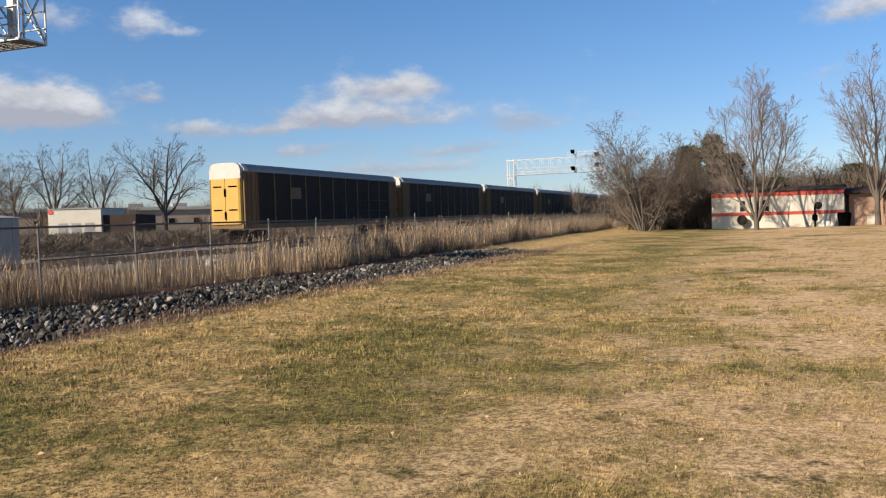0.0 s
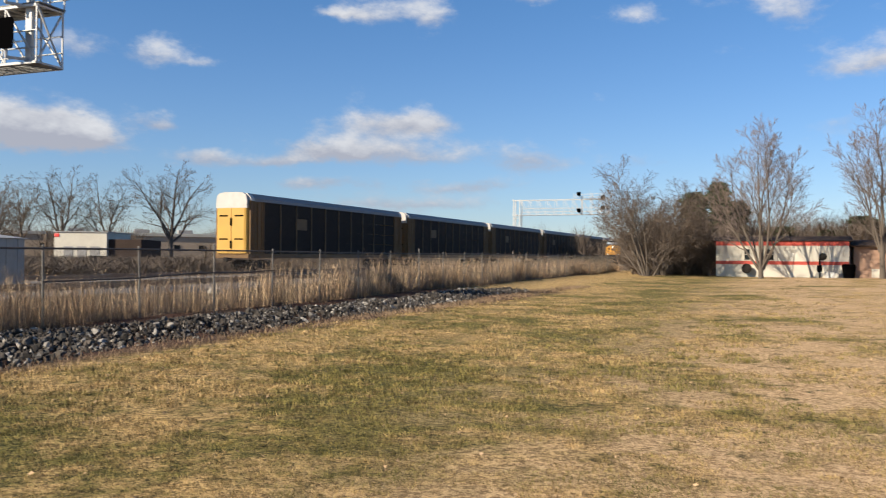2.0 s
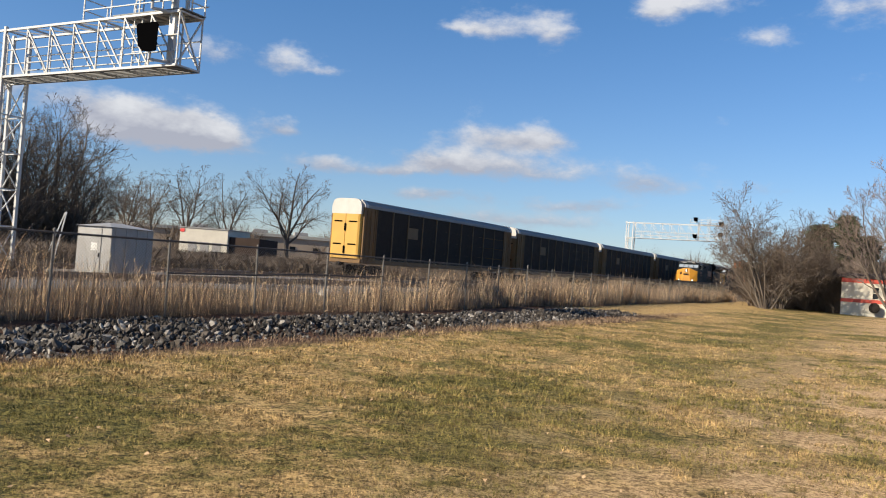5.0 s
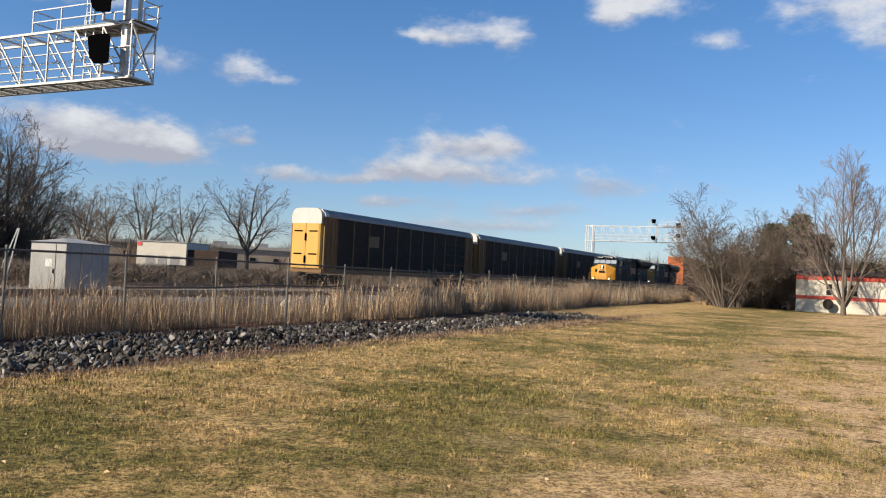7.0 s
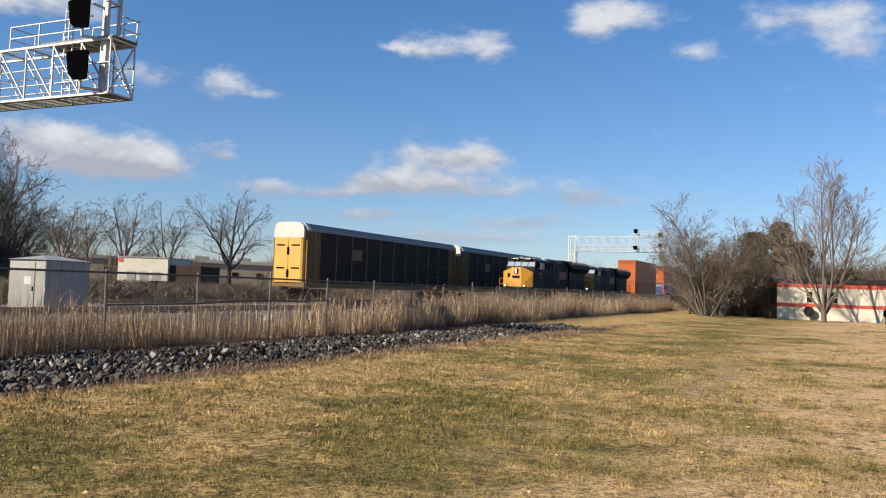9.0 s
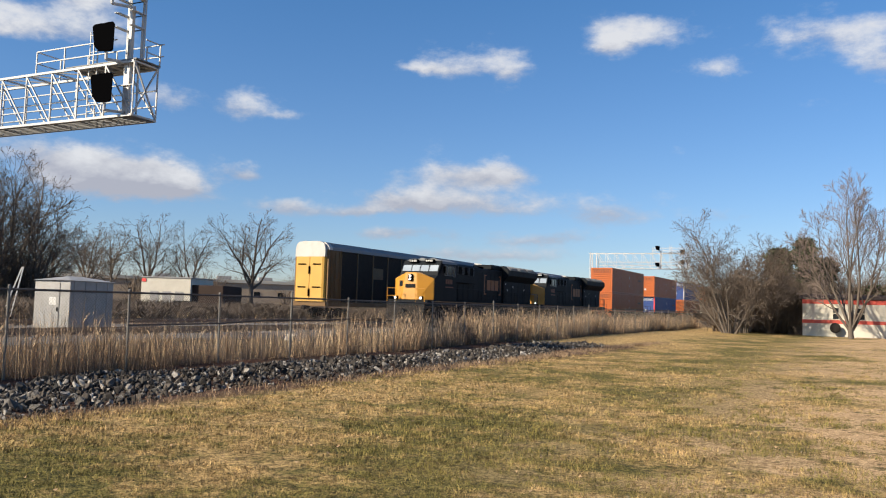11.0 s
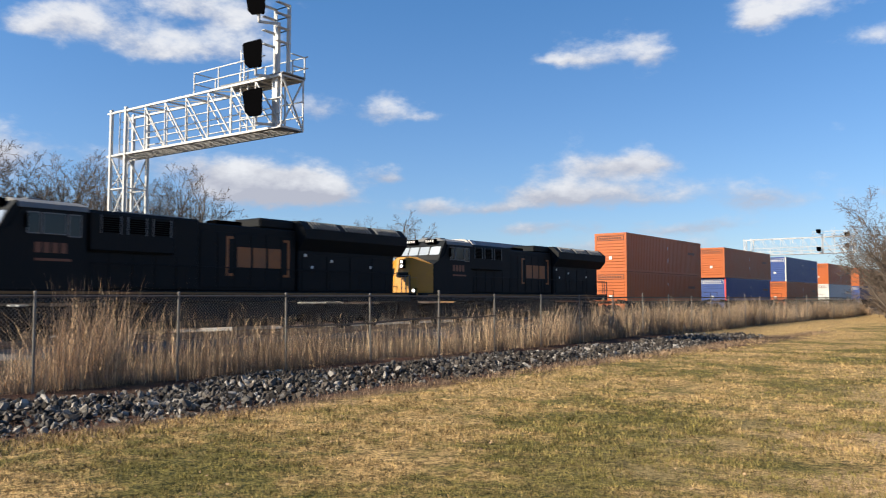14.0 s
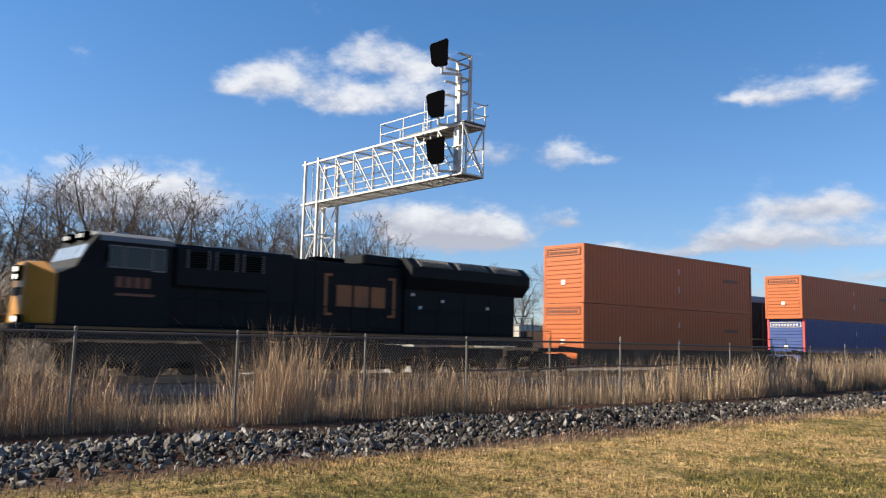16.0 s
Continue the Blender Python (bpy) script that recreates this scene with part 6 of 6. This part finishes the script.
def weed_top(y):
    """How high the weeds stand along the fence."""
    return np.interp(y, (-6, 3, 4.5, 5.2, 6.0, 6.5, 7.6, 8.2, 9.3, 11.2, 12.0, 14.0, 16.5, 19.0, 23.0, 28.0, 40.0, 60.0, 92.0),
                     (1.3, 1.6, 1.6, 1.4, 1.3, 0.7, 0.75, 1.6, 2.0, 1.7, 1.25, 1.15, 1.15, 1.2, 1.3, 1.4, 1.5, 1.4, 1.35))


def build_weeds():
    rng = np.random.default_rng(77)

    def gaps(x, y, fx=0.55, fy=0.45):
        return np.array([noise.noise(Vector((p * fx, q * fy, 3.0))) + 0.5 * noise.noise(Vector((p * 1.7, q * 1.5, 6.0))) for p, q in zip(x, y)])

    # clumps of fine stems along and behind the fence
    nc = 1900
    cy = rng.uniform(-4, 92, nc)
    cx = -14.85 - np.abs(rng.normal(0, 1.15, nc)) * np.clip(cy / 20, 0.55, 1.3)
    k = gaps(cx, cy)
    keep = k > np.interp(cy, (9, 12, 21, 30), (-0.12, 0.10, 0.10, -0.04))
    cx, cy, k = cx[keep], cy[keep], k[keep]
    top = weed_top(cy) * (0.86 + 0.5 * k) * rng.uniform(0.75, 1.12, len(cx))
    per = 20
    n = len(cx) * per
    x = np.repeat(cx, per) + rng.normal(0, 0.15, n)
    y = np.repeat(cy, per) + rng.normal(0, 0.15, n)
    h = np.repeat(np.clip(top, 0.15, 1.95), per) * (0.22 + 0.95 * rng.uniform(0, 1, n) ** 1.3)
    lean = np.repeat(np.abs(rng.normal(0.1, 0.12, len(cx))), per) + np.abs(rng.normal(0, 0.27, n))
    fat = np.clip(np.abs(y) / 16, 1.0, 2.6)
    w = rng.uniform(0.0028, 0.0078, n) * fat
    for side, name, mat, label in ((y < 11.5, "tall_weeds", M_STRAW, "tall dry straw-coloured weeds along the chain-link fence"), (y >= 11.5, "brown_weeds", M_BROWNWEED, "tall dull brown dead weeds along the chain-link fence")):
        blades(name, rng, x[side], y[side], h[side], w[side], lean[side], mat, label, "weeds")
    # short side sprays in the upper half of the stems
    pick = rng.uniform(0, 1, n) < 0.4
    sx, sy, sh = x[pick], y[pick], h[pick]
    m = len(sx)
    blades("weed_sprays", rng, sx + rng.normal(0, 0.03, m), sy + rng.normal(0, 0.03, m), rng.uniform(0.08, 0.24, m), rng.uniform(0.0026, 0.0055, m) * fat[pick], np.abs(rng.normal(0.5, 0.35, m)), M_PLUME,
           "feathery pale seed heads on the dry weeds", "weeds", sh * rng.uniform(0.45, 0.9, m))
    # bare stalks that stand over the rest
    n = 3400
    x, y = -14.8 - np.abs(rng.normal(0, 1.2, n)), rng.uniform(0, 85, n)
    blades("weed_stalks", rng, x, y, np.clip(weed_top(y) + 0.35, 0, 1.6) * rng.uniform(0.55, 1.1, n), rng.uniform(0.002, 0.0045, n) * np.clip(y / 16, 1, 2.2), np.abs(rng.normal(0, 0.2, n)), M_TWIG, "thin brown bare weed stalks by the fence", "weeds")
    n = 3600
    x, y = -14.8 - np.abs(rng.normal(0, 1.0, n)), rng.uniform(1, 85, n)
    blades("seed_stalks", rng, x, y, weed_top(y) * rng.uniform(0.5, 1.2, n), rng.uniform(0.003, 0.006, n) * np.clip(y / 16, 1, 2.2), np.abs(rng.normal(0, 0.25, n)), M_PLUME, "pale feathery dry grass stalks by the fence", "weeds")
    # dense matted growth at the fence's foot, then lower growth towards the ballast
    n = 30000
    y = rng.uniform(-5, 90, n)
    x = -14.75 - np.abs(rng.normal(0, 0.75, n))
    keep = gaps(x, y, 0.8, 0.7) > np.interp(y, (9, 12, 21, 30), (-0.3, -0.05, -0.05, -0.2))
    x, y = x[keep], y[keep]
    blades("matted_weeds", rng, x, y, rng.uniform(0.08, 0.42, len(x)) * np.clip(weed_top(y), 0.6, 1.1), rng.uniform(0.003, 0.008, len(x)) * np.clip(y / 16, 1, 2.4), np.abs(rng.normal(0.2, 0.45, len(x))), M_MATTED, "matted brown weeds at the foot of the fence", "weeds")
    # straggling dead grass between the stones and the lawn
    n = 9000
    y = rng.uniform(-3, 44, n)
    x = -9.95 + 0.012 * y + 0.3 * np.sin(y * 0.35) + rng.normal(0, 0.42, n)
    blades("edge_litter", rng, x, y, rng.uniform(0.03, 0.14, n), rng.uniform(0.003, 0.007, n) * np.clip(y / 10, 1, 2.4), np.abs(rng.normal(0.4, 0.6, n)), M_MATTED, "straggling dead grass along the edge of the stones", "grass")
    n = 26000
    x = rng.uniform(-22.5, -15.0, n)
    y = rng.uniform(-6, 92, n)
    keep = gaps(x, y, 0.3, 0.3) > -0.05
    x, y = x[keep], y[keep]
    blades("low_weeds", rng, x, y, rng.uniform(0.06, 0.3, len(x)), rng.uniform(0.004, 0.009, len(x)), np.abs(rng.normal(0, 0.4, len(x))), M_MATTED, "low brown weeds between fence and ballast", "weeds")


build_weeds()


def build_lawn():
    rng = np.random.default_rng(5)
    n = 66000
    a = np.radians(rng.uniform(-11, 82, n))
    e = np.where(rng.uniform(0, 1, n) < 0.62, np.radians(rng.uniform(2.0, 20.0, n)), np.radians(np.exp(rng.uniform(math.log(1.4), math.log(20.0), n))))
    r = 1.62 / np.tan(e)
    x, y = -r * np.sin(a), r * np.cos(a)
    edge = -9.5 + 0.5 * np.sin(y * 0.7) + 0.3 * np.sin(y * 2.1)
    keep = ((x > edge) | ((y > 40) & (x > -14.3))) & (y < 68)
    x, y, r = x[keep], y[keep], r[keep]
    thin = np.array([noise.noise(Vector((p * 0.8, q * 0.8, 2.0))) + 0.7 * noise.noise(Vector((p * 2.6, q * 2.6, 8.0))) for p, q in zip(x, y)])
    keep = thin > -0.42 + 0.45 * np.clip((x + 4.0) / 6.0, 0, 1)      # worn thin towards the yard
    x, y, r = x[keep], y[keep], r[keep]
    per = 9
    k = np.repeat(np.clip(r / 8.0, 0.75, 3.2), per)
    n = len(k)
    tall = np.repeat(rng.uniform(0.5, 1.2, len(x)), per)
    x = np.repeat(x, per) + rng.normal(0, 0.04, n) * k
    y = np.repeat(y, per) + rng.normal(0, 0.04, n) * k
    h = rng.uniform(0.020, 0.058, n) * tall * np.clip(k, 0.8, 1.35)
    w = rng.uniform(0.0023, 0.0058, n) * k
    blades("lawn_grass", rng, x, y, h, w, np.abs(rng.normal(0.35, 0.55, n)), blade_material(), "short dormant straw-coloured lawn grass with green patches", "grass")
    # fallen leaves
    n = 520
    a = np.radians(rng.uniform(-10, 75, n))
    r = rng.uniform(4.5, 22, n)
    v, f = [], []
    for i in range(n):
        px, py = -r[i] * math.sin(a[i]), r[i] * math.cos(a[i])
        if px < -9.5:
            continue
        z = float(land(px, py)) + rng.uniform(0.02, 0.04)
        t = rng.uniform(0, 6.28)
        s = rng.uniform(0.01, 0.022)
        b = len(v)
        for k, q in enumerate((1.3, 0.7, 1.1, 0.75)):
            v.append((px + s * q * math.cos(t + k * 1.57), py + s * q * math.sin(t + k * 1.57), z + rng.uniform(-0.012, 0.02)))
        f.append((b, b + 1, b + 2, b + 3))
    tagged(raw("fallen_leaves", v, f, M_LEAF), "scattered pale tan fallen leaves on the lawn", "leaves", kind="stuff")


M_LEAF = material("fallen_leaf", (0.36, 0.24, 0.13), 0.8, random_tint=0.4, bump=0.0)
build_lawn()


def stone_mesh(rng):
    """One angular broken stone."""
    bm = bmesh.new()
    for _ in range(11):
        d = Vector(rng.normal(0, 1, 3)).normalized()
        bm.verts.new(d * rng.uniform(0.8, 1.15))
    r = bmesh.ops.convex_hull(bm, input=bm.verts)
    bmesh.ops.delete(bm, geom=[v for v in r["geom_interior"] if isinstance(v, bmesh.types.BMVert)], context="VERTS")
    bmesh.ops.recalc_face_normals(bm, faces=bm.faces)
    me = bpy.data.meshes.new("stone")
    bm.to_mesh(me)
    bm.free()
    me.materials.append(M_ROCK)
    return me


def build_riprap():
    rng = np.random.default_rng(9)
    bank = thing("riprap_bank", pose(0, 0, 0), "bank of broken grey limestone riprap below the fence", "stones", kind="structure")
    kinds = [stone_mesh(rng) for _ in range(14)]
    shapes = [(np.array([v.co[:] for v in me.vertices]), [tuple(p.vertices) for p in me.polygons]) for me in kinds]
    heaps = {0: ([], []), 1: ([], [])}        # clean stones, and those stained with soil
    parts = 0
    for i in range(16500):
        y = rng.uniform(-3.0, 38.0)
        half = 1.65 - 0.65 * max(0.0, (y - 24) / 14)
        mid = -12.0 + 0.3 * math.sin(y * 0.35) + 0.25 * math.sin(y * 0.9) + 0.012 * y
        u = rng.uniform(-1, 1)
        x = mid + half * u
        if u > 0.35 and rng.uniform() < 0.55 + 0.3 * noise.noise(Vector((x * 0.9, y * 0.5, 2.0))):
            continue
        s = rng.uniform(0.022, 0.060) * (1.7 if rng.uniform() < 0.14 else 1.0) * (1.0 if abs(u) < 0.85 else 0.7)
        pile = (0.17 * (1 - u * u) * (0.6 + 0.4 * math.sin(y * 1.3 + x)) + 0.06 * (1 - u)) * rng.uniform(0.1, 1.0)
        z = float(land(x, y)) + pile + s * 0.25
        m = Matrix.LocRotScale((x, y, z), Euler(rng.uniform(0, 6.28, 3)), (s * rng.uniform(0.9, 1.6), s * rng.uniform(0.8, 1.3), s * rng.uniform(0.6, 1.0)))
        k = i % 14
        dirty = int(rng.uniform() < np.interp(y, (5, 8, 11, 38), (0.3, 0.5, 0.74, 0.7)))
        if not dirty and parts < 290 and 3.0 < y < 16 and u > 0.05 and s > 0.047:
            o = new("stone", kinds[k])
            o.parent = bank
            o.matrix_basis = m
            parts += 1
        else:
            a = np.array(m)
            pts = shapes[k][0] @ a[:3, :3].T + a[:3, 3]
            V, F = heaps[dirty]
            b = len(V)
            V.extend(map(tuple, pts.tolist()))
            F.extend(tuple(b + q for q in f) for f in shapes[k][1])
    tagged(raw("loose_stones", *heaps[0], M_ROCK, bank), kind="stuff")
    tagged(raw("stained_stones", *heaps[1], M_DIRTYROCK, bank, "soil-stained dark stones"), kind="stuff")


build_riprap()


# ---------- what moves ----------
def leader(t):
    """Where the leading locomotive's nose stands along the line."""
    return 182.0 - 11.326 * t - 0.0602 * t * t


def motions():
    for ob, off, up in moving:
        rows = []
        for i in range(33):
            t = i * 0.5
            y = leader(t) + off
            rows.append((t, pose(T1X, y, RAILZ + GRADE * y + up, LEAN)))
        walk(ob, rows)


motions()
